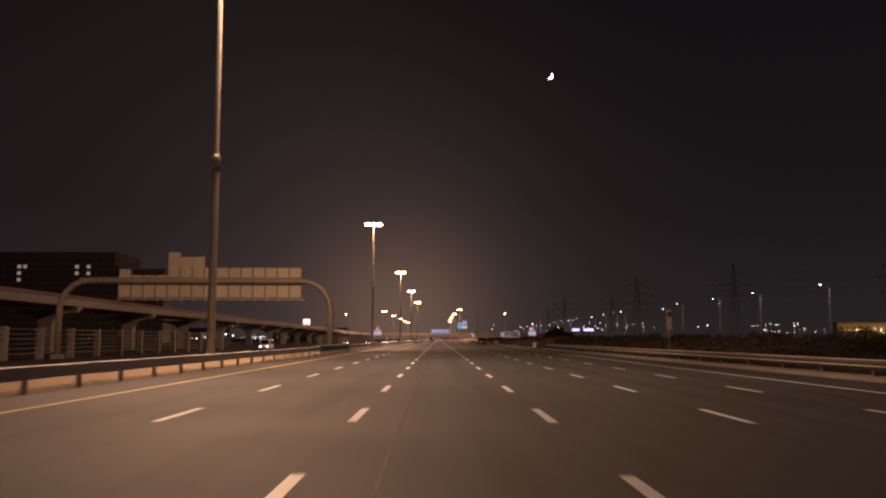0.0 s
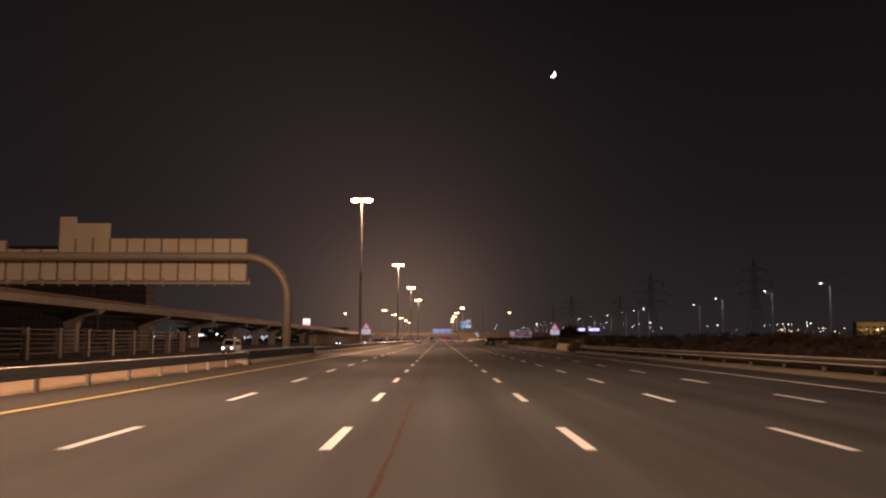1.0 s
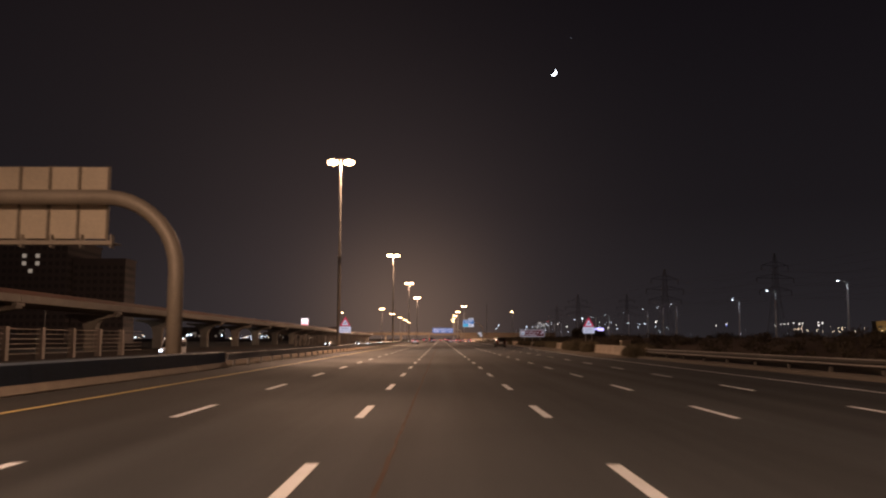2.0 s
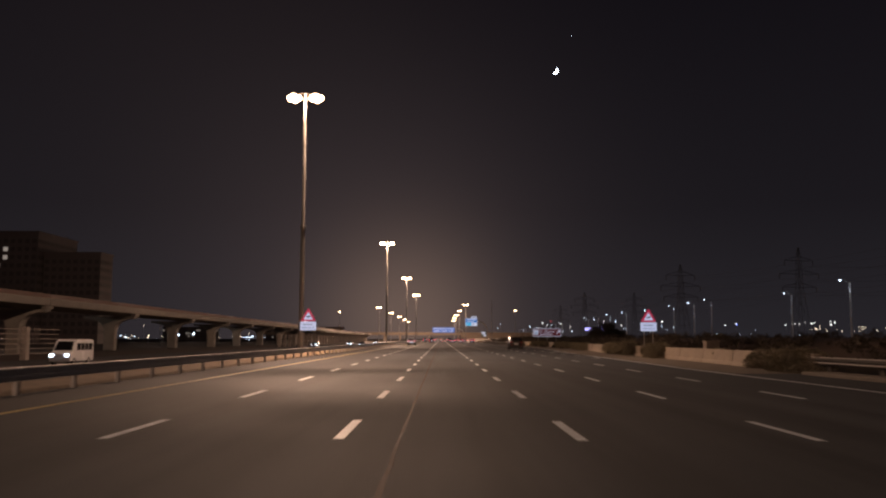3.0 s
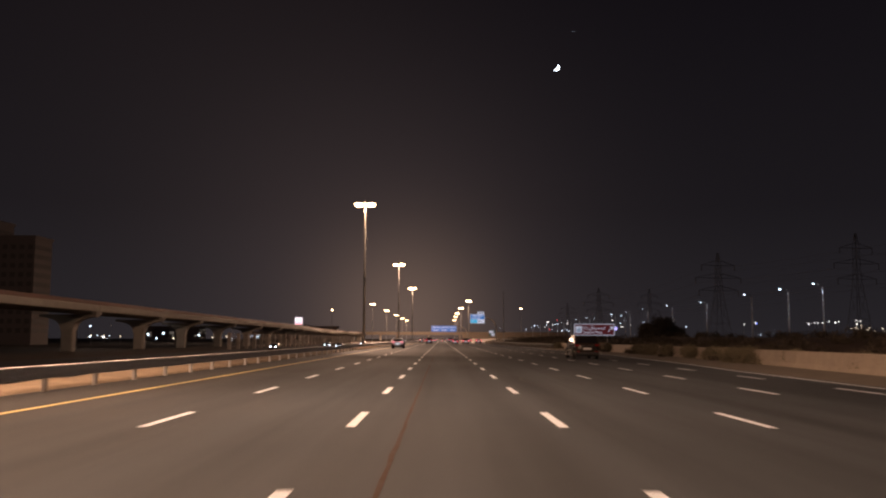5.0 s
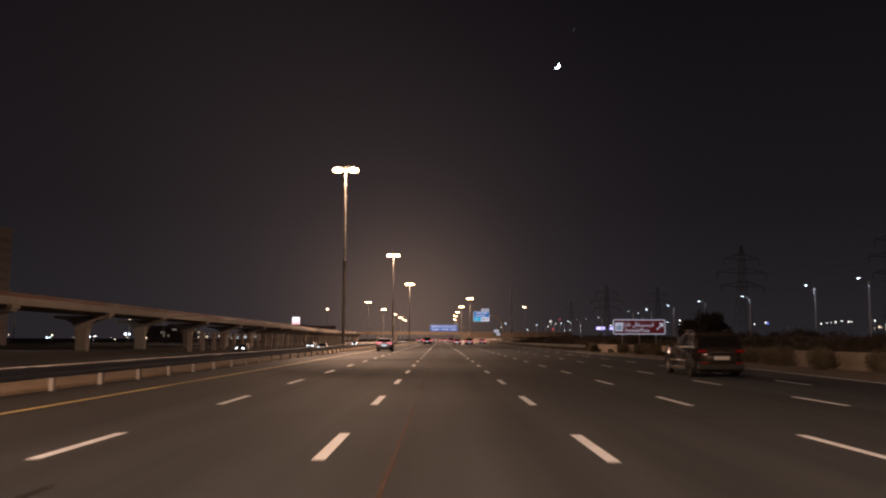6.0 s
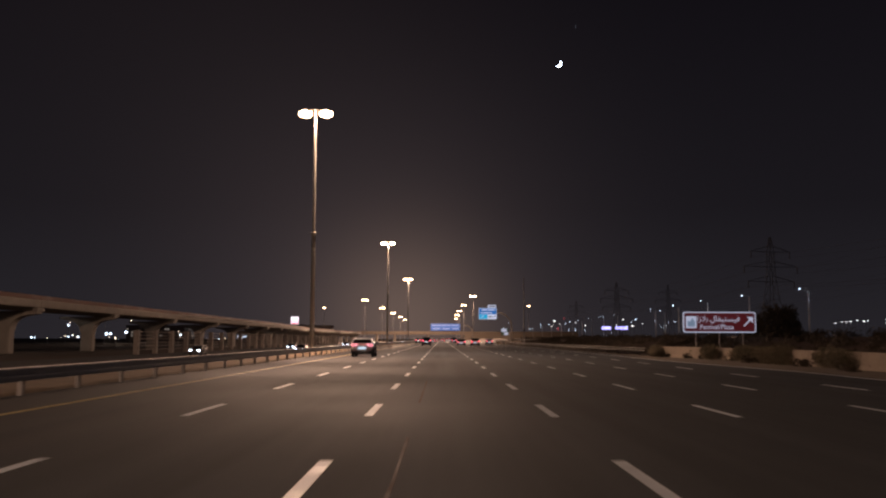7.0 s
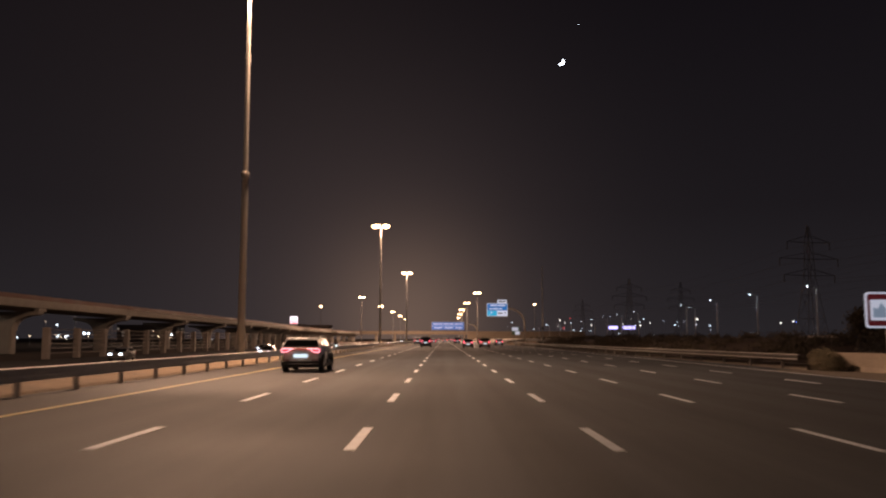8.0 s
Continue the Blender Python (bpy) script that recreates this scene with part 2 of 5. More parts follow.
RIM = material("alloy_rim", (0.55, 0.54, 0.52), 0.3, metal=0.9, vary=0.1)
SATIN = material("satin_chrome_trim", (0.8, 0.8, 0.8), 0.38, metal=0.8, vary=0.05)
CHROME = material("chrome_trim", (0.7, 0.7, 0.7), 0.15, metal=1.0, vary=0.05)
SIGN_FRAME = material("sign_frame_steel", (0.4, 0.4, 0.4), 0.5, metal=0.6, vary=0.15)
TAIL_LENS = glowing("lit_tail_lamp", (1.0, 0.06, 0.10), 5.0)
TAIL_DIM = glowing("tail_lamp_housing", (0.8, 0.02, 0.05), 0.42)
TAIL_CORE = glowing("tail_lamp_core", (1.0, 0.34, 0.36), 2.6)
HEAD_LENS = glowing("lit_head_lamp", (0.85, 0.92, 1.0), 9.0)
RUN_LENS = glowing("lit_running_lamp", (0.85, 0.92, 1.0), 0.9)
# plate emission stands in for head lamp light falling on it
PLATE_GLOW = glowing("number_plate_headlight_glow", (0.85, 0.97, 1.0), 0.9)
MAST_GLASS = glowing("sodium_lamp_glass", (1.0, 0.60, 0.28), 24.0)
LED_GLASS = glowing("white_led_glass", (0.85, 0.92, 1.0), 14.0, True)
FAR_WARM = glowing("distant_warm_lamp", (1.0, 0.74, 0.44), 7.0)
FAR_PALE = glowing("distant_pale_lamp", (1.0, 0.88, 0.72), 6.0)
FAR_COOL = glowing("distant_cool_lamp", (0.85, 0.92, 1.0), 6.0)
FAR_RED = glowing("distant_red_lamp", (1.0, 0.08, 0.08), 2.0)
FAR_BLUE = glowing("distant_blue_lamp", (0.12, 0.2, 1.0), 5.0)
WINDOW_LIT = glowing("lit_window", (1.0, 0.78, 0.58), 0.22)
# roadside sign faces glow in place of head lamp light they would return
SIGN_WHITE = glowing("white_sign_headlight_glow", (0.83, 0.82, 1.0), 0.48)
SIGN_RED = glowing("red_sign_headlight_glow", (0.72, 0.04, 0.10), 0.40)
SIGN_BROWN = glowing("brown_sign_headlight_glow", (0.11, 0.012, 0.014), 0.42)
SIGN_BLUE = glowing("lit_blue_sign_face", (0.010, 0.115, 0.36), 0.8)
SIGN_BLUE_FAR = glowing("lit_violet_blue_sign_face", (0.05, 0.14, 0.45), 0.6)
SIGN_TEXT = glowing("lit_white_lettering", (0.85, 0.87, 1.0), 0.52)
# emission imitates head lamp light on the brown and the small sign
SIGN_TEXT_DIM = glowing("pale_sign_headlight_glow", (0.85, 0.83, 0.92), 0.42)
SIGN_PALE_BLUE = glowing("pale_blue_headlight_glow", (0.42, 0.5, 0.62), 0.3)
SIGN_CYAN = glowing("lit_cyan_sign_field", (0.03, 0.35, 0.55), 0.8)
SIGN_BLACK = material("black_sign_print", (0.015, 0.015, 0.015), 0.6, vary=0.05)
SCREEN = glowing("violet_led_screen", (0.55, 0.45, 1.0), 2.0)
BILLBOARD = glowing("lit_billboard", (1.0, 0.80, 0.78), 1.6)
BILLBOARD_RED = glowing("lit_red_billboard_field", (0.9, 0.10, 0.12), 1.2)
PLATE_CREAM = material("cream_marker_plate", (0.50, 0.45, 0.38), 0.5, vary=0.12, fine=14, coarse=1.5)
PLATE_RED = material("dark_red_marker_plate", (0.10, 0.035, 0.035), 0.5, vary=0.15, fine=14, coarse=1.5)
PLATE_PRINT = material("faded_brown_print", (0.30, 0.26, 0.21), 0.6, vary=0.1)
POST_DARK = material("dull_dark_post", (0.15, 0.137, 0.12), 0.8, vary=0.25, fine=14, coarse=1.0, random_tint=0.15)
MOON = glowing("moonlit_rock", (0.95, 0.97, 1.0), 6.0)

# ---- mesh helpers ----


def part(name, bm, mat, parent=None, label="", smooth=False):
    """Links a bmesh as one mesh object under a thing or a part."""
    data = bpy.data.meshes.new(name)
    bm.to_mesh(data)
    bm.free()
    return part_of(name, data, mat, parent, label, smooth)


def part_of(name, data, mat, parent=None, label="", smooth=False):
    if mat and not data.materials:
        data.materials.append(mat)
    if smooth:
        for poly in data.polygons:
            poly.use_smooth = True
    if smooth == "auto":
        data.set_sharp_from_angle(angle=radians(32))
    ob = new(name, data)
    ob.parent = parent
    if label:
        ob["label"] = label
    return ob


def shared(name, data, mat, parent, m):
    """One more object on a mesh that alike pieces share."""
    ob = part_of(name, data, mat, parent)
    ob.matrix_basis = m
    return ob


def thing(name, label, category, group="", m=None, kind=""):
    ob = new(name)
    ob.empty_display_size = 0.3
    if m is not None:
        ob.matrix_basis = m
    return tagged(ob, label, category, group, kind)


def box(bm, x0, x1, y0, y1, z0, z1, bevel=0.0):
    m = Matrix.Translation(((x0 + x1) / 2, (y0 + y1) / 2, (z0 + z1) / 2)) @ Matrix.Diagonal((x1 - x0, y1 - y0, z1 - z0, 1))
    made = bmesh.ops.create_cube(bm, size=1, matrix=m)["verts"]
    if bevel:
        edges = list({e for v in made for e in v.link_edges})
        bmesh.ops.bevel(bm, geom=edges, offset=bevel, segments=2, affect="EDGES", profile=0.5)
    return bm


def boxed(*args, bevel=0.0):
    return box(bmesh.new(), *args, bevel=bevel)


def rod(bm, a, b, r0, r1=None, sides=10, caps=True):
    a, b = Vector(a), Vector(b)
    r1 = r0 if r1 is None else r1
    turn = (b - a).to_track_quat("Z", "Y").to_matrix().to_4x4()
    m = Matrix.Translation((a + b) / 2) @ turn
    bmesh.ops.create_cone(bm, cap_ends=caps, segments=sides, radius1=r0, radius2=r1, depth=(b - a).length, matrix=m)
    return bm


def pipe(bm, points, radius, sides=14):
    """A tube along a bent line."""
    points = [Vector(p) for p in points]
    rings = []
    for i, p in enumerate(points):
        ahead = (points[min(i + 1, len(points) - 1)] - points[max(i - 1, 0)]).normalized()
        side = ahead.cross(Vector((0, 1, 0)))
        if side.length < 0.2:
            side = ahead.cross(Vector((1, 0, 0)))
        side.normalize()
        up = side.cross(ahead)
        rings.append([bm.verts.new(p + radius * (math.cos(a) * side + math.sin(a) * up)) for a in [2 * math.pi * k / sides for k in range(sides)]])
    for a, b in zip(rings, rings[1:]):
        for k in range(sides):
            bm.faces.new((a[k], a[(k + 1) % sides], b[(k + 1) % sides], b[k]))
    bm.faces.new(rings[0])
    bm.faces.new(rings[-1][::-1])
    bmesh.ops.recalc_face_normals(bm, faces=bm.faces[:])
    return bm


def sweep(bm, section, stations):
    """A closed section (x, z) carried through stations (x, y, z)."""
    rings = [[bm.verts.new((sx + x, y, sz + z)) for x, z in section] for sx, y, sz in stations]
    count = len(section)
    for a, b in zip(rings, rings[1:]):
        for k in range(count):
            bm.faces.new((a[k], a[(k + 1) % count], b[(k + 1) % count], b[k]))
    bm.faces.new(rings[0])
    bm.faces.new(rings[-1][::-1])
    bmesh.ops.recalc_face_normals(bm, faces=bm.faces[:])
    return bm


def outline(bm, points, y0, y1):
    """A flat outline (x, z) with thickness along y."""
    made = bm.faces.new([bm.verts.new((x, y0, z)) for x, z in points])
    out = bmesh.ops.extrude_face_region(bm, geom=[made])
    bmesh.ops.translate(bm, verts=[v for v in out["geom"] if isinstance(v, bmesh.types.BMVert)], vec=(0, y1 - y0, 0))
    bmesh.ops.recalc_face_normals(bm, faces=bm.faces[:])
    return bm


def mesh_of(bm, name):
    data = bpy.data.meshes.new(name)
    bm.to_mesh(data)
    bm.free()
    return data


def lathe_x(bm, profile, sides=20, x_shift=0.0):
    """A profile (x, radius) turned about the x axis."""
    rings = [[bm.verts.new((x + x_shift, r * math.cos(a), r * math.sin(a))) for a in [2 * math.pi * k / sides for k in range(sides)]] for x, r in profile]
    for a, b in zip(rings, rings[1:]):
        for k in range(sides):
            bm.faces.new((a[k], a[(k + 1) % sides], b[(k + 1) % sides], b[k]))
    bmesh.ops.recalc_face_normals(bm, faces=bm.faces[:])
    return bm


def lettering(text, size, depth=0.004):
    """A mesh of words in the built-in font, centred, upright, to be read from -y."""
    curve = bpy.data.curves.new("lettering", "FONT")
    curve.body, curve.size, curve.extrude = text, size, depth
    curve.align_x, curve.align_y = "CENTER", "CENTER"
    curve.resolution_u = 3
    temp = new("lettering", curve)
    bpy.context.view_layer.update()
    data = bpy.data.meshes.new_from_object(temp.evaluated_get(bpy.context.evaluated_depsgraph_get()))
    bpy.data.objects.remove(temp)
    bpy.data.curves.remove(curve)
    data.transform(Matrix.Rotation(radians(90), 4, "X"))
    data.materials.clear()
    return data


def leaf_cloud(bm, centre, size, count, leaf, rng, hollow=0.45, floor=-0.5):
    """Many small leaves scattered through an uneven crown."""
    lobes = [(Vector((rng.uniform(-0.5, 0.5), rng.uniform(-0.5, 0.5), rng.uniform(-0.45, 0.3))), rng.uniform(0.4, 0.7)) for _ in range(11)]
    for _ in range(count):
        lobe, r = rng.choice(lobes)
        d = Vector((rng.gauss(0, 1), rng.gauss(0, 1), rng.gauss(0, 1))).normalized() * r * (hollow + (1 - hollow) * rng.random())
        p = lobe + d
        if p.z < floor:
            p.z = floor + 0.12 * rng.random()
        p = Vector(centre) + Vector((p.x * size[0], p.y * size[1], p.z * size[2]))
        turn = Euler((rng.uniform(0, 6.28), rng.uniform(0, 6.28), rng.uniform(0, 6.28))).to_matrix()
        s = leaf * rng.uniform(0.6, 1.4)
        a, b = turn @ Vector((s, 0, 0)), turn @ Vector((0, 0.4 * s, 0.1 * s))
        bm.faces.new([bm.verts.new(p + q) for q in (-a, b, a, -b)])

# ---- the large structure ----


FAR_SIDE_Z = -1.0


def ground_height(x, y):
    """Flat beside the road, a low planted bank on the right, and a lower level beyond the median."""
    if x < -13.0:
        return -0.06 + (FAR_SIDE_Z - 0.04) * min(1.0, (-13.0 - x) / 1.6)
    if x < 19.5:
        return -0.06
    rise = min(1.0, (x - 19.5) / 14.0)
    rise = rise * rise * (3 - 2 * rise)
    fall = max(0.0, min(1.0, (x - 60) / 60.0))
    swell = 0.25 * noise.noise(Vector((x * 0.06, y * 0.02, 0)))
    return -0.06 + rise * (1.75 + swell) * (1 - 0.6 * fall)


def build_ground():
    xs = [-4500, -1500, -600, -250, -120, -70, -48, -30, -15.2, -14.6, -13.0, 0, 12, 18, 19.5] + [21 + 3 * k for k in range(20)] + [95, 130, 200, 400, 900, 2000, 4500]
    ys = [-500, -200] + [-80 + 25 * k for k in range(60)] + [1500, 2000, 3000, 4700]
    bm = bmesh.new()
    grid = [[bm.verts.new((x, y, ground_height(x, y))) for x in xs] for y in ys]
    for a, b in zip(grid, grid[1:]):
        for k in range(len(xs) - 1):
            bm.faces.new((a[k], a[k + 1], b[k + 1], b[k]))
    tagged(part("ground", bm, SAND, smooth=True), "dark sandy desert ground with a low bank beside the road", "ground", kind="structure")


build_ground()

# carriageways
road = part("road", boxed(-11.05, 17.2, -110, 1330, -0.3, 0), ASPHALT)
tagged(road, "worn grey asphalt motorway carriageway with many lanes", "road", kind="structure")
road_far_side = part("road", boxed(-45.5, -15.0, -110, 1330, FAR_SIDE_Z - 0.3, FAR_SIDE_Z), ASPHALT)
tagged(road_far_side, "grey asphalt carriageway of the oncoming traffic", "road", kind="structure")

# lane markings
LANE_X = [-4.89, -1.44, 2.1, 5.59, 9.1]
DASH_LENGTH, DASH_STEP, DASH_END = 2.97, 9.0, 10.47
thin_dash = mesh_of(boxed(-0.07, 0.07, -DASH_LENGTH, 0, -0.002, 0.005), "lane_dash")
dash_mesh = mesh_of(boxed(-0.08, 0.08, -DASH_LENGTH, 0, -0.002, 0.005), "lane_dash")
far_dash = bmesh.new()
for x in LANE_X + [12.4]:
    for k in range(-3, 100):
        y = DASH_END + k * DASH_STEP
        if x > 12 and y < 155:
            continue
        if y < 400:
            shared("lane_dash", thin_dash if x > 5 else dash_mesh, PAINT_WHITE, road, pose((12.05 if x > 12 and y < 228 else x) + random.uniform(-0.015, 0.015), y + random.uniform(-0.08, 0.08), 0))
        else:
            box(far_dash, x - 0.1, x + 0.1, y - DASH_LENGTH, y, -0.002, 0.005)
tagged(part("far_lane_dashes", far_dash, PAINT_WHITE, road), kind="stuff")
part("yellow_edge_line", boxed(-8.5, -8.34, -110, 1240, -0.002, 0.005), PAINT_YELLOW, road, "solid yellow edge line")
EDGE = [(12.4, -83), (12.35, 118), (12.35, 138), (12.7, 151), (13.1, 165), (13.4, 182), (13.8, 195), (14.8, 209), (15.2, 220), (15.9, 234), (16.0, 246), (16.35, 256), (15.8, 266), (15.3, 274), (15.3, 300), (15.3, 1246)]
part("white_edge_line", sweep(bmesh.new(), [(-0.06, -0.002), (0.06, -0.002), (0.06, 0.005), (-0.06, 0.005)], [(x, y, 0) for x, y in EDGE]), PAINT_WHITE, road, "solid white edge line")
part("far_side_edge_line", boxed(-16.6, -16.42, -110, 1240, FAR_SIDE_Z - 0.002, FAR_SIDE_Z + 0.005), PAINT_YELLOW, road_far_side, "solid yellow edge line")
for x in (-19.2, -22.9, -26.6, -30.3, -34.0):
    bm = bmesh.new()
    for k in range(0, 70):
        box(bm, x - 0.1, x + 0.1, k * 9.0, k * 9.0 + 3.0, FAR_SIDE_Z - 0.002, FAR_SIDE_Z + 0.005)
    tagged(part("far_side_dashes", bm, PAINT_WHITE, road_far_side), kind="stuff")


# the sealed crack that wanders along the lane, and the tyre marks
def ribbon(points, width, z=0.004):
    bm = bmesh.new()
    rows = []
    for i, (x, y) in enumerate(points):
        w = width * (0.7 + 0.6 * noise.noise(Vector((y * 0.8, x, 3)))) + 0.01
        rows.append((bm.verts.new((x - w, y, z)), bm.verts.new((x + w, y, z))))
    for a, b in zip(rows, rows[1:]):
        bm.faces.new((a[0], a[1], b[1], b[0]))
    return bm


def crack_x(y):
    return -0.55 + 0.035 * noise.noise(Vector((0, y * 0.17, 0))) + 0.02 * noise.noise(Vector((0, y * 0.9, 5)))


for y0, y1 in ((-14, 206), (211, 229.5), (236, 247)):
    part("sealed_crack", ribbon([(crack_x(y), y) for y in np.arange(y0, y1, 0.5)], 0.026), TAR, road, "dark tar-sealed crack")
# tyre marks: where each begins, its length, how far it drifts aside and how it bends
for x, y, length, drift, bend in ((3.06, 184.3, 4.2, 0.08, -0.16), (4.56, 187.4, 5.0, 0.02, -0.05), (3.22, 210.0, 2.6, -0.04, -0.09), (-3.96, 210.2, 1.6, 0.0, -0.08), (-4.72, 210.8, 1.7, -0.08, 0.03), (3.95, 64.8, 4.5, -0.25, 0.1), (4.1, 50.4, 2.4, 0.0, 0.03), (-3.85, 193.8, 0.9, 0.02, 0.02)):
    marks = [(x + drift * s + bend * 4 * s * (1 - s), y + length * s) for s in np.linspace(0, 1, 12)]
    part("tyre_mark", ribbon(marks, 0.06), RUBBER_MARK, road, "curved black tyre mark")


# low concrete wall and steel guard rail in the median
def wbeam_section(face):
    """The corrugated section of a guard rail; face: +1 bulges to the right, -1 to the left."""
    front = [(0.0, 0.0), (0.035, 0.03), (0.085, 0.06), (0.085, 0.10), (0.02, 0.14), (0.02, 0.18), (0.085, 0.22), (0.085, 0.26), (0.035, 0.29), (0.0, 0.32)]
    back = [(x - 0.012, z) for x, z in reversed(front)]
    return [(face * x, z) for x, z in front + back]


def plain_beam_section(face):
    """A nearly flat beam that leans out a little towards its top, so its face stays shaded."""
    front = [(0.0, 0.0), (0.03, 0.02), (0.042, 0.10), (0.036, 0.15), (0.046, 0.20), (0.06, 0.29), (0.058, 0.315)]
    back = [(x - 0.014, z) for x, z in reversed(front)]
    return [(face * x, z) for x, z in front + back]


def guard_rail(label, x_at, y0, y1, face, z_base, step, post_x=0.09, mat=None, cap=False, post_mat=None, section=wbeam_section):
    rail = thing("guard_rail", label, "guard rail", "guard rails", kind="structure")
    count = int((y1 - y0) / step)
    bay = 4 * step
    for k in range(math.ceil((y1 - y0) / bay)):
        a, b = y0 + k * bay, min(y0 + (k + 1) * bay, y1)
        stations = [(x_at(y), y, z_base) for y in np.linspace(a, b - 0.01, 5)]
        beam = part("beam", sweep(bmesh.new(), section(face), stations), mat or STEEL, rail)
        # strips paler than the beam, painted as its lit edges
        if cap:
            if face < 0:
                part("middle_lip", sweep(bmesh.new(), [(-0.11, 0.10), (-0.086, 0.095), (-0.086, 0.13), (-0.11, 0.125)], stations), TOP_LIP, beam, "ridge strip painted as if lit")
            part("top_lip", sweep(bmesh.new(), [(-0.07, 0.322), (0.06, 0.322), (0.066, 0.335), (0.05, 0.35), (-0.07, 0.35)], stations), TOP_LIP, beam, "top edge painted as if lit")
    bm = box(bmesh.new(), -0.06, 0.06, -0.08, 0.08, -0.06, z_base + 0.27, bevel=0.012)
    box(bm, 0.055 if face > 0 else -0.1, 0.1 if face > 0 else -0.055, -0.07, 0.07, z_base + 0.04, z_base + 0.29)
    post = mesh_of(bm, "post")
    for k in range(count):
        y = y0 + (k + 0.5) * step
        shared("post", post, post_mat or STEEL_POST, rail, pose(x_at(y) - face * post_x, y, 0))
    return rail


def barrier_section(w, h):
    """A concrete barrier's section: a wide foot, a slope and a slim stem."""
    return [(-w, 0), (w, 0), (w, 0.08), (w * 0.62, 0.3 * h), (w * 0.42, h - 0.03), (w * 0.34, h), (-w * 0.34, h), (-w * 0.42, h - 0.03), (-w * 0.62, 0.3 * h), (-w, 0.08)]


def segmented_wall(name, label, x_at, y0, y1, bay, section, mat, gap=0.05):
    wall = thing(name, label, "barrier", "concrete barriers", kind="structure")
    y = y0
    while y < y1 - 0.5:
        b = min(y + bay, y1)
        bm = sweep(bmesh.new(), section, [(x_at(y), y + gap / 2, -0.06), (x_at(b), b - gap / 2, -0.06)])
        bmesh.ops.bevel(bm, geom=[e for e in bm.edges if abs(e.verts[0].co.y - e.verts[1].co.y) < 0.01], offset=0.03, segments=1, affect="EDGES")
        part("barrier_block", bm, mat, wall)
        y = b
    return wall


RAIL_X = -10.62
RAIL_STEP = 3.49
guard_rail("galvanised steel guard rail on short posts along the median", lambda y: RAIL_X, -75.5, 81.0, 1, 0.37, RAIL_STEP, mat=BEAM_BLUE, cap=True, section=plain_beam_section)
guard_rail("galvanised steel guard rail on short posts along the median", lambda y: RAIL_X, 107.3, 581.0, 1, 0.37, RAIL_STEP, mat=BEAM_BLUE, cap=True, section=plain_beam_section)


def median_strip():
    """Uneven pale sand between the carriageways, with a low edge."""
    xs, ys = [-15.2, -14.9, -14.2, -13.4, -12.6, -12.0, -11.5, -11.15, -10.95, -10.93], np.arange(-110, 1330, 1.1)
    bm = bmesh.new()
    grid = []
    for y in ys:
        row = []
        for k, x in enumerate(xs):
            edge = k in (0, len(xs) - 1)
            rise = 0.0 if edge else 0.05 + 0.11 * max(0.0, 1 - ((x + 12.4) / 1.6) ** 2) + 0.07 * noise.noise(Vector((x * 1.3, y * 0.55, 0))) + 0.03 * noise.noise(Vector((x * 3, y * 2, 4)))
            fall = FAR_SIDE_Z * max(0.0, min(1.0, (-13.2 - x) / 1.6))
            row.append(bm.verts.new((x, y, fall + (-0.07 if edge else max(rise, 0.02)))))
        grid.append(row)
    for a, b in zip(grid, grid[1:]):
        for k in range(len(xs) - 1):
            bm.faces.new((a[k], a[k + 1], b[k + 1], b[k]))
    return bm


tagged(part("median", median_strip(), SAND_PALE, smooth=True), "strip of pale uneven sand between the carriageways", "ground", kind="structure")
# the solid barrier that shields the foot of the sign gantry
shield = thing("shield_barrier", "solid concrete barrier with a blue painted upper face at the gantry foot", "barrier", kind="structure")
for k in range(5):
    a, b = 81.0 + k * 5.25, 81.0 + (k + 1) * 5.25 - 0.03
    part("barrier_block", sweep(bmesh.new(), [(-0.5, 0), (0.32, 0), (0.32, 0.1), (0.17, 0.32), (-0.5, 0.32)], [(-10.85, a, -0.06), (-10.85, b, -0.06)]), CONCRETE_PALE, shield)
    part("upper_face", sweep(bmesh.new(), [(-0.5, 0.32), (0.166, 0.32), (0.11, 0.82), (0.06, 0.85), (-0.5, 0.85)], [(-10.85, a, -0.056), (-10.85, b, -0.056)]), CONCRETE_BLUE, shield, "blue painted concrete")

# the foot of the concrete blocks swings out round a lay-by
WALL_FOOT = [(131.5, 15.9), (143, 16.6), (158, 17.1), (170, 17.4), (181, 17.6), (190, 17.9), (207, 19.0), (222, 19.8), (250, 20.0), (268, 20.4), (278, 20.2), (284, 19.6), (290.5, 18.2)]


def along(points, y):
    """The value at y on a line of (y, value) points."""
    return float(np.interp(y, [a for a, _ in points], [b for _, b in points]))


def wall_foot(y):
    return along(WALL_FOOT, y)


# pale gravel shoulder in front of the concrete blocks
bm = bmesh.new()
rows = []
for y in np.arange(131.5, 291, 3.0):
    a, b = along([(q, p) for p, q in EDGE], y) + 0.35, wall_foot(y) + 0.3
    rows.append([bm.verts.new(v) for v in ((a, y, -0.1), (a, y, 0.004), (b, y, 0.004), (b, y, -0.1))])
for a, b in zip(rows, rows[1:]):
    for k in range(3):
        bm.faces.new((a[k], a[k + 1], b[k + 1], b[k]))
bmesh.ops.recalc_face_normals(bm, faces=bm.faces[:])
tagged(part("shoulder", bm, GRAVEL), "pale dusty gravel shoulder beside the concrete blocks", "shoulder", kind="structure")

# right-hand side: kerb, guard rail, low wall, then concrete blocks, then guard rail again
part_kerb = part("kerb", boxed(15.25, 17.15, -110, 130.8, -0.06, 0.13, bevel=0.03), KERB_DARK)
tagged(part_kerb, "raised grey concrete shoulder kerb", "kerb", kind="structure")
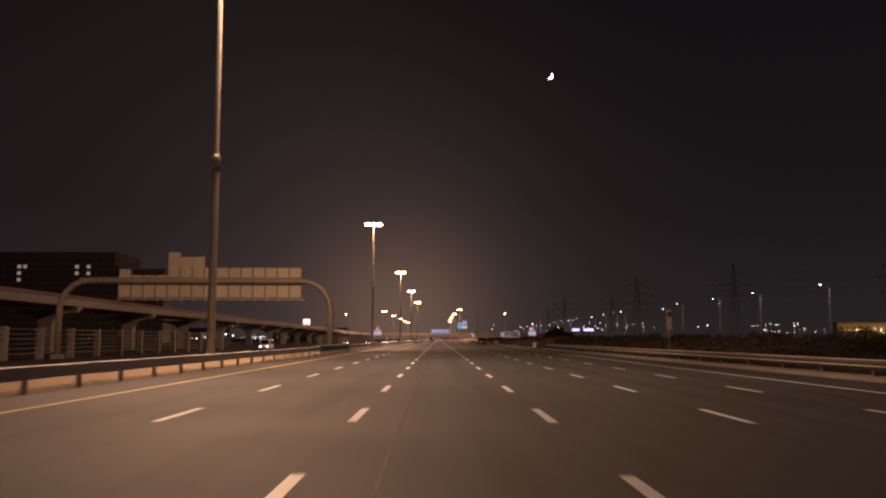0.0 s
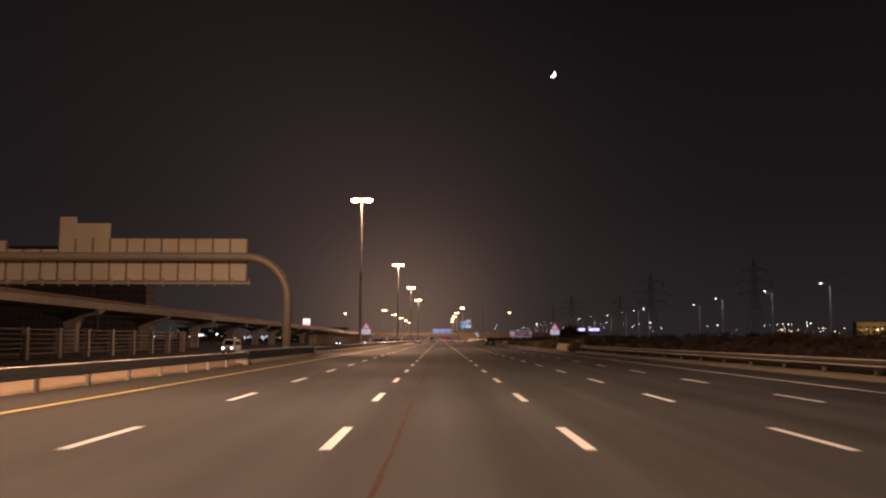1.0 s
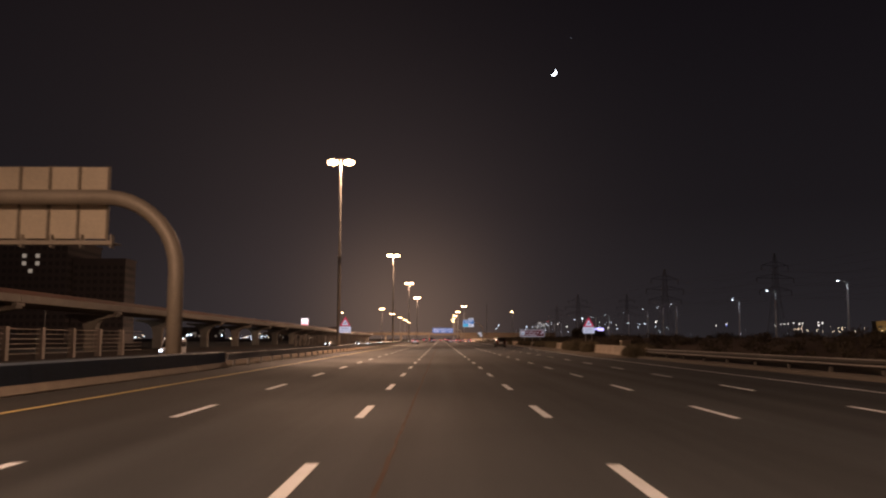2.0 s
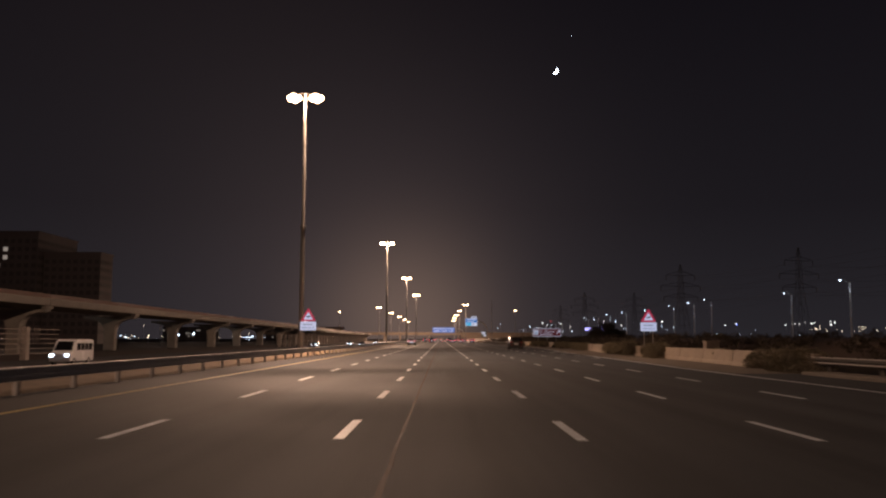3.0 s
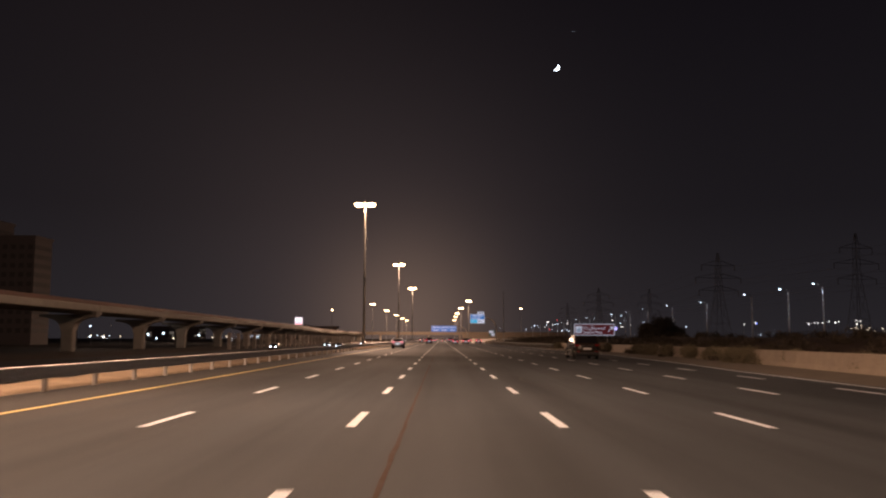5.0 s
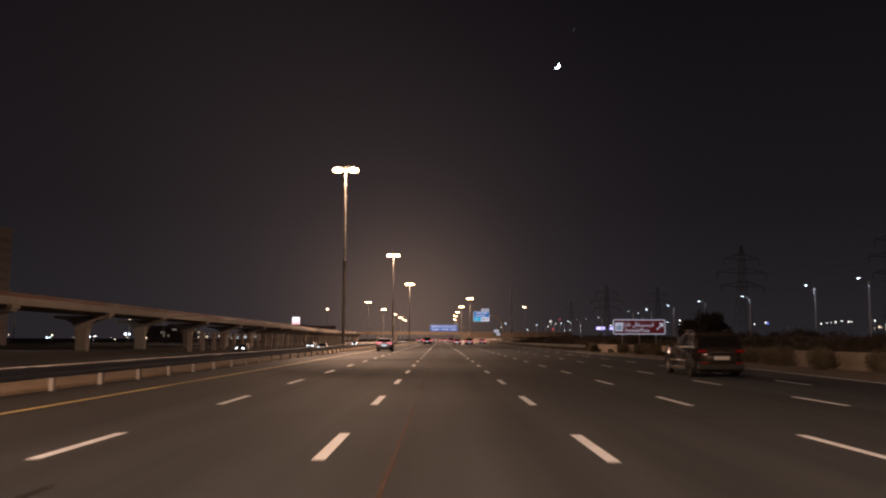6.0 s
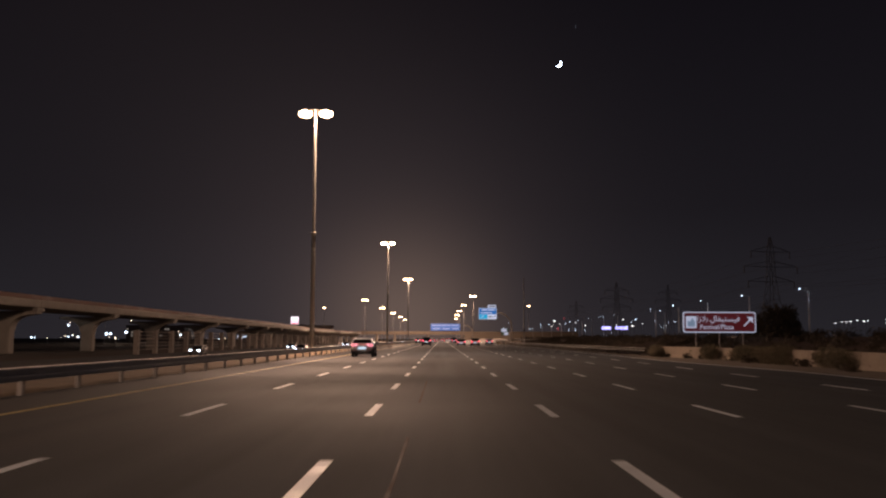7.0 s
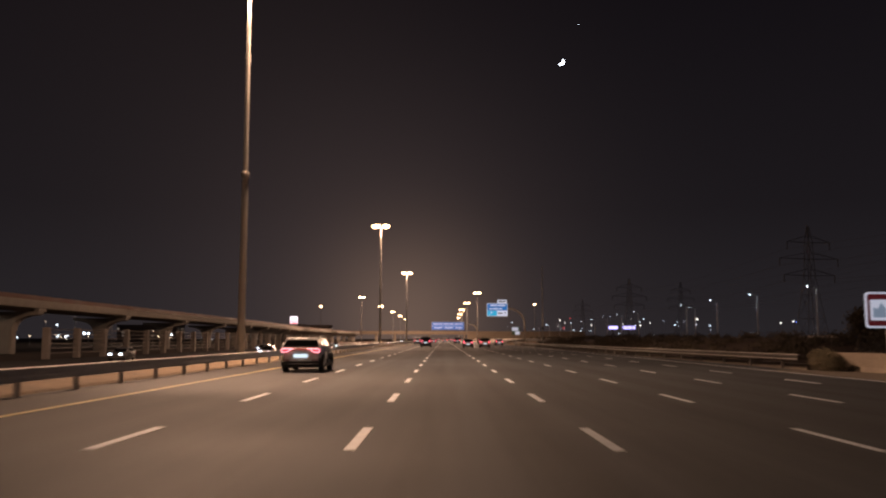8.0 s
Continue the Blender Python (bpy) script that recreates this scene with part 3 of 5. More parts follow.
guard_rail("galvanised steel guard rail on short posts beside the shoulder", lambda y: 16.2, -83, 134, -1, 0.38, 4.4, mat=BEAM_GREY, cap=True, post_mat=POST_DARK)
segmented_wall("low_wall", "low concrete retaining kerb behind the guard rail", lambda y: 16.85, -83, 130.4, 8.3, [(-0.2, 0), (0.2, 0), (0.2, 0.46), (-0.2, 0.46)], CONCRETE)
segmented_wall("block_wall", "sand-coloured concrete barrier blocks along the shoulder, half overgrown", lambda y: wall_foot(y) + 0.42, 131.5, 290.5, 6.36, barrier_section(0.42, 0.92), CONCRETE_PALE, 0.06)
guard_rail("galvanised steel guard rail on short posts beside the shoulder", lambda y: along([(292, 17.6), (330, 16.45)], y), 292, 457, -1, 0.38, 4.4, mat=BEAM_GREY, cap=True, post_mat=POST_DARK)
segmented_wall("low_wall", "low concrete retaining kerb behind the guard rail", lambda y: along([(292, 18.2), (330, 17.05)], y), 292, 457, 8.3, [(-0.2, 0), (0.2, 0), (0.2, 0.3), (-0.2, 0.3)], KERB_DARK)


# the pale kerb of the side road that climbs over the bank
bm = bmesh.new()
stations = []
for k in range(13):
    x, y = 45.0 + 2.5 * k, 346 + 10.2 * k
    stations.append((x, y, ground_height(x, y)))
tagged(part("kerb", sweep(bm, [(-0.15, -0.2), (0.15, -0.2), (0.15, 0.22), (0.1, 0.27), (-0.1, 0.27), (-0.15, 0.22)], stations), CONCRETE_PALE), "pale concrete kerb of a side road on the bank", "kerb", kind="structure")


# ---- the elevated viaduct beyond the oncoming carriageway ----
def viaduct_x(y):
    s = max(0.0, min(1.0, (y - 490) / 260))
    return -62.1 - 12 * s * s * (3 - 2 * s)


def viaduct_z(y):
    return -0.0036 * (max(60.0, min(y, 500.0)) - 330)


PIERS = [232.1 - 40.0 * k for k in range(10, 0, -1)] + [232.1, 272.1, 313.4, 350.7, 382.4, 419.3, 458.8] + [458.8 + 37.5 * k for k in range(1, 16)]
viaduct = thing("viaduct", "long elevated concrete viaduct on hammerhead piers", "viaduct", kind="structure")
for a, b in zip(PIERS, PIERS[1:]):
    ends = [(viaduct_x(a), a + 0.04, viaduct_z(a)), (viaduct_x(b), b - 0.04, viaduct_z(b))]
    part("deck", sweep(bmesh.new(), [(-10.4, 6.15), (-9.4, 6.05), (-0.2, 6.05), (0.3, 6.1), (0.42, 6.2), (0.45, 7.2), (0.36, 7.32), (-10.4, 7.32), (-10.6, 6.3)], ends), CONCRETE, viaduct, "pale concrete girder")
    part("parapet", sweep(bmesh.new(), [(0.0, 7.28), (0.28, 7.28), (0.24, 8.0), (0.02, 8.0)], ends), PARAPET_RED, viaduct, "brown painted parapet")
for y in PIERS:
    x, z = viaduct_x(y) - 5.0, viaduct_z(y)
    bm = bmesh.new()
    box(bm, x - 1.1, x + 1.1, y - 0.9, y + 0.9, FAR_SIDE_Z - 0.1, 3.4 + z, bevel=0.25)
    pier = part("pier", bm, CONCRETE, viaduct, "square concrete pier")
    bm = bmesh.new()
    cap = [(1.1, 2.7), (1.18, 3.3), (1.45, 3.9), (1.95, 4.4), (2.7, 4.75), (3.7, 5.0), (4.9, 5.15), (5.1, 5.25), (5.1, 5.62)]
    outline(bm, [(x + a, b + z) for a, b in cap] + [(x - a, b + z) for a, b in reversed(cap)], y - 1.0, y + 1.0)
    part("pier_cap", bm, CONCRETE, pier, "hammerhead cap with curved flanks")
    part("bearing_block", boxed(x + 4.6, x + 5.4, y - 1.3, y + 1.3, 5.6 + z, 6.08 + z, bevel=0.05), CONCRETE, pier)


# ---- fence with wide posts beyond the oncoming carriageway ----
fence = thing("fence", "tall fence of wide concrete posts and thin horizontal bars", "fence", kind="structure")
post = mesh_of(boxed(-0.38, 0.38, -0.4, 0.4, FAR_SIDE_Z - 0.1, 2.7, bevel=0.05), "fence_post")
bars = mesh_of(boxed(-0.04, 0.04, 0, 8.8, -0.045, 0.045), "fence_bar")
for k in list(range(18)) + list(range(35, 66)):
    y = 44.6 + 8.8 * k
    shared("fence_post", post, FENCE_GREY, fence, pose(-47.5, y, 0))
    for j in range(6):
        shared("fence_bar", bars, FENCE_GREY, fence, pose(-47.5, y, -0.35 + 0.56 * j))


# ---- the overpass at the far end ----
overpass = thing("overpass", "distant concrete overpass lit by warm street lamps", "bridge", kind="structure")
part("deck", sweep(bmesh.new(), [(0, 5.4), (0, 8.5), (0.3, 8.5), (0.3, 7.4), (12, 7.4), (12, 5.4)], [(0, 0, 0), (0, 330, 0)]), CONCRETE_PALE, overpass, "concrete deck").matrix_basis = pose(130, 1052, 0, 0, 0, 90)
for x in (-62, -44.5, -12.9, 19.5, 42, 70):
    part("pier", boxed(x - 0.8, x + 0.8, 1055, 1063, -1.1, 5.45, bevel=0.2), CONCRETE_PALE, overpass)
part("abutment", boxed(22, 130, 1051.5, 1065, -0.06, 5.38), CONCRETE_PALE, overpass, "concrete abutment wall")
for x in (-84, -108, -132, -156, -180):
    part("pier", boxed(x - 0.8, x + 0.8, 1055, 1063, -1.1, 5.45, bevel=0.2), CONCRETE_PALE, overpass)

# ---- lamp masts ----


def lamp_mast():
    mast = thing("lamp_mast", "tall tapered steel lamp mast with two lit clusters of warm floodlights", "street lamp", "motorway lamp masts")
    bm = bmesh.new()
    rod(bm, (0, 0, 0.12), (0, 0, 11.9), 0.25, 0.21, 16)
    part("lower_pole", bm, POLE, mast, smooth=False)
    part("upper_pole", rod(bmesh.new(), (0, 0, 11.9), (0, 0, 24.75), 0.165, 0.10, 14), POLE, mast)
    bm = rod(bmesh.new(), (0, 0, 11.78), (0, 0, 12.06), 0.27, 0.27, 16)
    bmesh.ops.bevel(bm, geom=bm.edges[:], offset=0.02, segments=1, affect="EDGES")
    part("collar", bm, STEEL, mast, "steel joint collar")
    bm = boxed(-0.45, 0.45, -0.45, 0.45, -0.06, 0.16, bevel=0.03)
    for a in range(8):
        rod(bm, (0.36 * math.cos(a * 0.785), 0.36 * math.sin(a * 0.785), 0.1), (0.36 * math.cos(a * 0.785), 0.36 * math.sin(a * 0.785), 0.24), 0.03, sides=6)
    part("base_plate", bm, CONCRETE, mast)
    bm = bmesh.new()
    pipe(bm, [(-1.5, 0, 24.55), (-0.6, 0, 24.7), (0, 0, 24.75), (0.6, 0, 24.7), (1.5, 0, 24.55)], 0.06, 8)
    for s in (-1, 1):
        pipe(bm, [(s * 1.05, -0.55, 24.62), (s * 1.05, 0, 24.66), (s * 1.05, 0.55, 24.62)], 0.045, 8)
    part("crossarm", bm, STEEL, mast)
    for s in (-1, 1):
        for dx, dy in ((-0.36, 0.0), (0.36, 0.0), (0.0, -0.5), (0.0, 0.5)):
            cx, cy = s * 1.05 + dx, dy
            bm = bmesh.new()
            rod(bm, (cx, cy, 24.34), (cx, cy, 24.72), 0.33, 0.16, 14)
            lamp = part("floodlight", bm, STEEL, mast, "lit round floodlight")
            bm = bmesh.new()
            bmesh.ops.create_uvsphere(bm, u_segments=14, v_segments=8, radius=0.34, matrix=Matrix.Translation((cx, cy, 24.3)) @ Matrix.Diagonal((1, 1, 0.95, 1)))
            part("lens", bm, MAST_GLASS, lamp, "glowing warm lamp glass", smooth=True)
    return mast


first_mast = lamp_mast()
first_mast.matrix_basis = pose(MAST_X, MAIN_MASTS[0], 0)
for my in MAIN_MASTS[1:]:
    copy_thing(first_mast, pose(MAST_X, my, 0))
for mx, my in LEFT_MASTS + RIGHT_MASTS:
    copy_thing(first_mast, pose(mx, my, FAR_SIDE_Z if mx < 0 else 0))
for mx, my in ((-103, 984), (71, 930)):
    copy_thing(first_mast, pose(mx, my, 4, 0, 0, 90))


# ---- street lamps of the side road on the right ----
def side_lamp():
    lamp = thing("street_lamp", "slim pale street lamp with a white LED head", "street lamp", "side road street lamps")
    part("pole", rod(bmesh.new(), (0, 0, -0.2), (0, 0, 10.5), 0.15, 0.10, 10), POLE_PALE, lamp)
    part("arm", pipe(bmesh.new(), [(0, 0, 10.4), (-0.3, 0, 10.75), (-0.7, 0, 10.95), (-1.2, 0, 11.0)], 0.032, 8), RIB, lamp)
    bm = boxed(-1.95, -1.1, -0.17, 0.17, 10.96, 11.1, bevel=0.04)
    head = part("lamp_head", bm, POLE, lamp)
    bm = bmesh.new()
    bmesh.ops.create_uvsphere(bm, u_segments=12, v_segments=6, radius=0.135, matrix=Matrix.Translation((-1.55, 0, 10.93)) @ Matrix.Diagonal((1.05, 0.75, 0.42, 1)))
    part("lens", bm, LED_GLASS, head, "glowing white LED glass", smooth=True)
    return lamp


SIDE_LAMPS = [(65.2, 149.5), (63.6, 177.3), (63.4, 202.1), (62.9, 231.0), (69.0, 269.3), (63.0, 302.2), (63.4, 318.0), (63.4, 337.2), (65.9, 376.5), (63.6, 401.0), (63.4, 429.4), (64.0, 458.0), (64.8, 487.3), (71.8, 503.6), (65.8, 551), (65.8, 580), (66.6, 613.2), (68, 650.6), (72, 707.4), (72, 754.4), (72, 802.9), (73, 865.2), (74, 941.3)]
first_side = side_lamp()
for k, (x, y) in enumerate(SIDE_LAMPS):
    m = pose(x + 1.55, y, -0.12)
    if k < 12:
        data = bpy.data.lights.new("side_light", "POINT")
        data.energy, data.shadow_soft_size, data.color = 85, 0.15, (0.85, 0.92, 1.0)
        new("side_light", data).matrix_basis = pose(x, y, 9.9)
    if k == 0:
        first_side.matrix_basis = m
    else:
        copy_thing(first_side, m)


# ---- lattice pylons ----
def pylon(h):
    tower = thing("pylon", "dark steel lattice pylon carrying power lines", "pylon", "power line pylons")
    bm = bmesh.new()
    levels = [(0, 4.2), (0.22, 3.0), (0.42, 2.0), (0.58, 1.3), (0.72, 1.05), (0.86, 0.95), (1.0, 0.25)]
    for (a, wa), (b, wb) in zip(levels, levels[1:]):
        for sx, sy in ((-1, -1), (1, -1), (1, 1), (-1, 1)):
            rod(bm, (sx * wa, sy * wa, a * h), (sx * wb, sy * wb, b * h), 0.09, sides=5)
        for (p, q) in (((-1, -1), (1, -1)), ((1, -1), (1, 1)), ((1, 1), (-1, 1)), ((-1, 1), (-1, -1))):
            rod(bm, (p[0] * wa, p[1] * wa, a * h), (q[0] * wb, q[1] * wb, b * h), 0.04, sides=4)
            rod(bm, (q[0] * wa, q[1] * wa, a * h), (p[0] * wb, p[1] * wb, b * h), 0.04, sides=4)
            rod(bm, (p[0] * wb, p[1] * wb, b * h), (q[0] * wb, q[1] * wb, b * h), 0.05, sides=4)
    part("tower", bm, DARK_METAL, tower)
    for level, reach in ((0.58, 9.5), (0.72, 11.0), (0.86, 8.0)):
        for s in (-1, 1):
            bm = bmesh.new()
            for sy in (-1, 1):
                rod(bm, (s * 0.9, sy * 0.9, level * h), (s * reach, 0, level * h + 0.2), 0.07, sides=4)
                rod(bm, (s * 0.9, sy * 0.9, level * h + 2.2), (s * reach, 0, level * h + 0.2), 0.07, sides=4)
            rod(bm, (s * reach, 0, level * h + 0.2), (s * reach, 0, level * h - 2.4), 0.16, sides=6)
            part("crossarm", bm, DARK_METAL, tower)
    return tower


PYLONS = [(180, 531.6, 48), (123, 541.3, 40), (184, 926.1, 46), (232, 440.2, 46), (112, 775.2, 38), (150, 1190.5, 44)]
for px, py, ph in PYLONS:
    pylon(ph).matrix_basis = pose(px, py, -0.3, 0, 0, 12)
for (ax, ay, ah), (bx, by, bh) in (((123, 541.3, 40), (112, 775.2, 38)), ((180, 531.6, 48), (184, 926.1, 46)), ((232, 440.2, 46), (180, 531.6, 48)), ((112, 775.2, 38), (150, 1190.5, 44)), ((123, 541.3, 40), (160, 207.6, 42))):
    line = thing("power_line", "thin dark power cables sagging between pylons", "cable", "power lines")
    for level, reach in ((0.58, 9.5), (0.72, 11.0), (0.86, 8.0)):
        for s in (-1, 1):
            pts = []
            for k in range(13):
                f = k / 12
                z = (ah * level - 2.4) * (1 - f) + (bh * level - 2.4) * f - 6 * 4 * f * (1 - f) * 0.6
                pts.append((ax + s * reach + (bx - ax) * f, ay + (by - ay) * f, z))
            part("cable", pipe(bmesh.new(), pts, 0.025, 4), DARK_METAL, line)

# ---- thin pole with a camera box ----
cctv = thing("tall_pole", "thin tall grey pole with a small camera box", "pole", m=pose(18.6, 414, 0))
part("pole", rod(bmesh.new(), (0, 0, -0.06), (0, 0, 15.3), 0.15, 0.08, 10), POLE, cctv)
part("camera_box", boxed(-0.2, 0.2, -0.35, 0.05, 3.3, 3.75, bevel=0.03), PLASTIC, cctv)
part("foot", boxed(-0.3, 0.3, -0.3, 0.3, -0.06, 0.2, bevel=0.02), CONCRETE, cctv)

# ---- sign gantries ----


def arch_path(x0, x1, z_top, radius):
    pts = [(x0, 0, FAR_SIDE_Z - 0.1 if x0 < -14 else -0.06), (x0, 0, z_top - radius)]
    for a in range(10, 91, 10):
        pts.append((x0 + radius * (1 - math.cos(radians(a))), 0, z_top - radius + radius * math.sin(radians(a))))
    for a in range(90, -1, -10):
        pts.append((x1 - radius * (1 - math.cos(radians(a))), 0, z_top - radius + radius * math.sin(radians(a))))
    pts.append((x1, 0, -0.06))
    return pts


def back_gantry():
    """The gantry over the oncoming carriageway, seen from behind."""
    y = 105.3
    gantry = thing("sign_gantry", "large bent-pipe gantry carrying road signs seen from behind", "gantry", m=pose(0, y, 0))
    part("arch", pipe(bmesh.new(), arch_path(-45.0, -12.75, 8.3, 3.6), 0.37, 18), GANTRY_PIPE, gantry, "bent steel pipe arch", smooth=True)
    for x in (-45.0, -12.75):
        base = FAR_SIDE_Z if x < -14 else 0.0
        part("foot", boxed(x - 0.6, x + 0.6, -0.6, 0.6, base - 0.06, base + 0.5, bevel=0.05), CONCRETE, gantry)
    panel = part("panel", boxed(-38.3, -38.25, 0.6, 0.7, 6.3, 8.9), PANEL_BACK, gantry, "ribbed aluminium sign back")
    x = -38.25
    widths = []
    while x < -16.4:
        b = min(x + 1.46, -16.25)
        top = 9.7 if b < -35.8 else 8.95 if b < -32.3 else 11.75 if b < -30.2 else 11.2 if b < -27.3 else 9.9
        widths.append((x, b, top))
        x = b
    for a, b, top in widths:
        part("plank", boxed(a + 0.015, b - 0.015, 0.55, 0.62, 6.32, top, bevel=0.01), PANEL_BACK, panel)
        part("rib", boxed(b - 0.06, b + 0.06, 0.42, 0.56, 6.2, min(top, 9.9)), RIB, panel)
    walkway = part("walkway", boxed(-38.3, -16.0, 0.3, 1.5, 6.08, 6.14), GANTRY_PIPE, gantry, "narrow service walkway")
    part("handrail", boxed(-38.3, -16.0, 0.24, 0.3, 6.0, 6.2), GANTRY_PIPE, walkway)
    for k in range(16):
        part("bracket", boxed(-38.0 + 1.46 * k, -37.94 + 1.46 * k, 0.2, 0.7, 5.85, 6.5), GANTRY_PIPE, walkway)


back_gantry()


def bars_of_writing(parent, x0, x1, z, h, mat, y, words):
    """Writing too small to read, as plain bars, one a word."""
    total = sum(words)
    gap = (x1 - x0) * 0.05
    x = x0
    for w in words:
        width = (x1 - x0 - gap * (len(words) - 1)) * w / total
        part("writing", boxed(x, x + width, y - 0.006, y, z - h / 2, z + h / 2), mat, parent)
        x += width + gap


def rounded(x0, x1, z0, z1, r=0.12, n=4):
    pts = []
    for cx, cz, a0 in ((x1 - r, z1 - r, 0), (x0 + r, z1 - r, 90), (x0 + r, z0 + r, 180), (x1 - r, z0 + r, 270)):
        for k in range(n + 1):
            a = radians(a0 + 90 * k / n)
            pts.append((cx + r * math.cos(a), cz + r * math.sin(a)))
    return pts


ARROW = [(-0.5, -0.62), (-0.62, -0.5), (0.16, 0.28), (-0.18, 0.62), (0.62, 0.62), (0.62, -0.18), (0.28, 0.16)]


def exit_gantry():
    """The curved cantilever with the blue direction sign."""
    gantry = thing("sign_gantry", "curved cantilever pipe gantry with a lit blue direction sign", "gantry", m=pose(0.45, 455.4, 0.2) @ Matrix.Diagonal((0.95, 1, 0.94, 1)))
    pts = [(19.6, 0, -0.06), (19.6, 0, 5.0)]
    for a in range(10, 91, 10):
        pts.append((19.6 - 4.2 * (1 - math.cos(radians(a))), 0, 5.0 + 4.0 * math.sin(radians(a))))
    pts.append((10.6, 0, 9.05))
    part("arm", pipe(bmesh.new(), pts, 0.22, 12), GANTRY_PIPE, gantry, "bent steel pipe", smooth=True)
    part("foot", boxed(19.0, 20.2, -0.6, 0.6, -0.06, 0.5, bevel=0.05), CONCRETE, gantry)
    board = part("board", outline(bmesh.new(), rounded(10.2, 15.3, 7.05, 10.25), -0.45, -0.3), SIGN_FRAME, gantry)
    part("border", outline(bmesh.new(), rounded(10.2, 15.3, 7.05, 10.25), -0.456, -0.452), SIGN_TEXT, board)
    part("blue_field", outline(bmesh.new(), rounded(10.3, 15.2, 8.45, 10.15, 0.1), -0.466, -0.458), SIGN_BLUE, board)
    part("cyan_field", boxed(10.3, 12.7, -0.466, -0.458, 7.15, 8.4), SIGN_CYAN, board)
    part("white_field", boxed(12.78, 15.2, -0.466, -0.458, 7.15, 8.4), SIGN_TEXT, board)
    bars_of_writing(board, 11.0, 14.7, 9.72, 0.3, SIGN_TEXT, -0.467, (5, 6))
    bars_of_writing(board, 10.8, 14.0, 8.9, 0.26, SIGN_TEXT, -0.467, (2, 5, 3))
    for cx, mat in ((11.2, SIGN_TEXT), (14.6, SIGN_BLACK)):
        part("arrow", outline(bmesh.new(), [(cx + 0.5 * x, 7.78 + 0.5 * z) for x, z in ARROW], -0.476, -0.468), mat, board)
    bars_of_writing(board, 12.95, 14.1, 7.78, 0.3, SIGN_BLACK, -0.467, (3, 2))
    top = part("exit_plate", boxed(12.8, 15.1, -0.46, -0.36, 10.3, 11.15, bevel=0.03), SIGN_TEXT, gantry, "white exit plate above the sign")
    bars_of_writing(top, 13.1, 14.8, 10.72, 0.36, SIGN_BLACK, -0.464, (3, 2))
    bm = boxed(10.2, 15.3, -1.5, -0.5, 6.85, 6.9)
    part("lamp_tray", bm, SIGN_FRAME, gantry)


exit_gantry()


def far_gantry():
    """The wide blue direction sign further on."""
    gantry = thing("sign_gantry", "wide lit blue direction sign on a bent-pipe gantry far ahead", "gantry", m=pose(0, 581.5, 0))
    part("arm", pipe(bmesh.new(), arch_path(-11.9, 12.8, 7.0, 3.0)[11:], 0.26, 12), GANTRY_PIPE, gantry, "bent steel pipe", smooth=True)
    board = part("board", outline(bmesh.new(), rounded(-4.6, 7.7, 4.8, 7.8, 0.2), -0.75, -0.5), SIGN_FRAME, gantry)
    part("blue_field", outline(bmesh.new(), rounded(-4.5, 7.6, 4.9, 7.7, 0.2), -0.765, -0.754), SIGN_BLUE_FAR, board)
    part("divider", boxed(-4.4, 7.5, -0.778, -0.767, 6.25, 6.35), SIGN_TEXT, board)
    for x0, x1 in ((-4.0, -0.4), (0.0, 3.7), (4.1, 7.2)):
        bars_of_writing(board, x0, x1, 7.05, 0.3, SIGN_TEXT, -0.768, (4, 3))
        bars_of_writing(board, x0 + 0.3, x1 - 0.2, 5.65, 0.28, SIGN_TEXT, -0.768, (3, 4))
    for x in (-2.2, 1.9, 5.9):
        part("arrow", outline(bmesh.new(), [(x - 0.2, 5.3), (x, 4.97), (x + 0.2, 5.3)], -0.778, -0.768), SIGN_TEXT, board)


far_gantry()


# ---- warning signs ----
def warning_sign(x, y, label):
    sign = thing("warning_sign", label, "road sign", "warning signs", m=pose(x, y, 0.18) @ Matrix.Diagonal((0.92, 1, 0.94, 1)))
    for s in (-0.42, 0.42):
        part("post", rod(bmesh.new(), (s, 0.09, -0.3), (s, 0.09, 3.3), 0.045, sides=8), STEEL_POST, sign)
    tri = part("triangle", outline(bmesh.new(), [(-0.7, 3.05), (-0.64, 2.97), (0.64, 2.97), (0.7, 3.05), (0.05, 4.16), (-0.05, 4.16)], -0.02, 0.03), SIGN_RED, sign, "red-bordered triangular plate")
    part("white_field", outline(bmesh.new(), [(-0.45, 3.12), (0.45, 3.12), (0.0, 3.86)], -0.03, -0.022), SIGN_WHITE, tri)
    part("symbol", outline(bmesh.new(), [(-0.2, 3.36), (-0.06, 3.31), (0.08, 3.34), (0.2, 3.42), (0.21, 3.48), (0.06, 3.47), (-0.05, 3.43), (-0.19, 3.41)], -0.038, -0.032), SIGN_BLACK, tri, "dark symbol")
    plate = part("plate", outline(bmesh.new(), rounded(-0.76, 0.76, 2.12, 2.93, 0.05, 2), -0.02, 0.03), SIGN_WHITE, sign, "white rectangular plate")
    bars_of_writing(plate, -0.5, 0.42, 2.66, 0.075, SIGN_PRINT, -0.022, (2, 4))
    bars_of_writing(plate, -0.6, 0.6, 2.36, 0.05, SIGN_PRINT, -0.022, (5, 3, 2))


SIGN_PRINT = material("grey_sign_print", (0.3, 0.33, 0.42), 0.6, vary=0.05)
warning_sign(-11.62, 170.7, "red and white triangular warning sign by a lamp mast, glow added")
warning_sign(18.2, 170.25, "red and white triangular warning sign behind the roadside blocks, glow added")


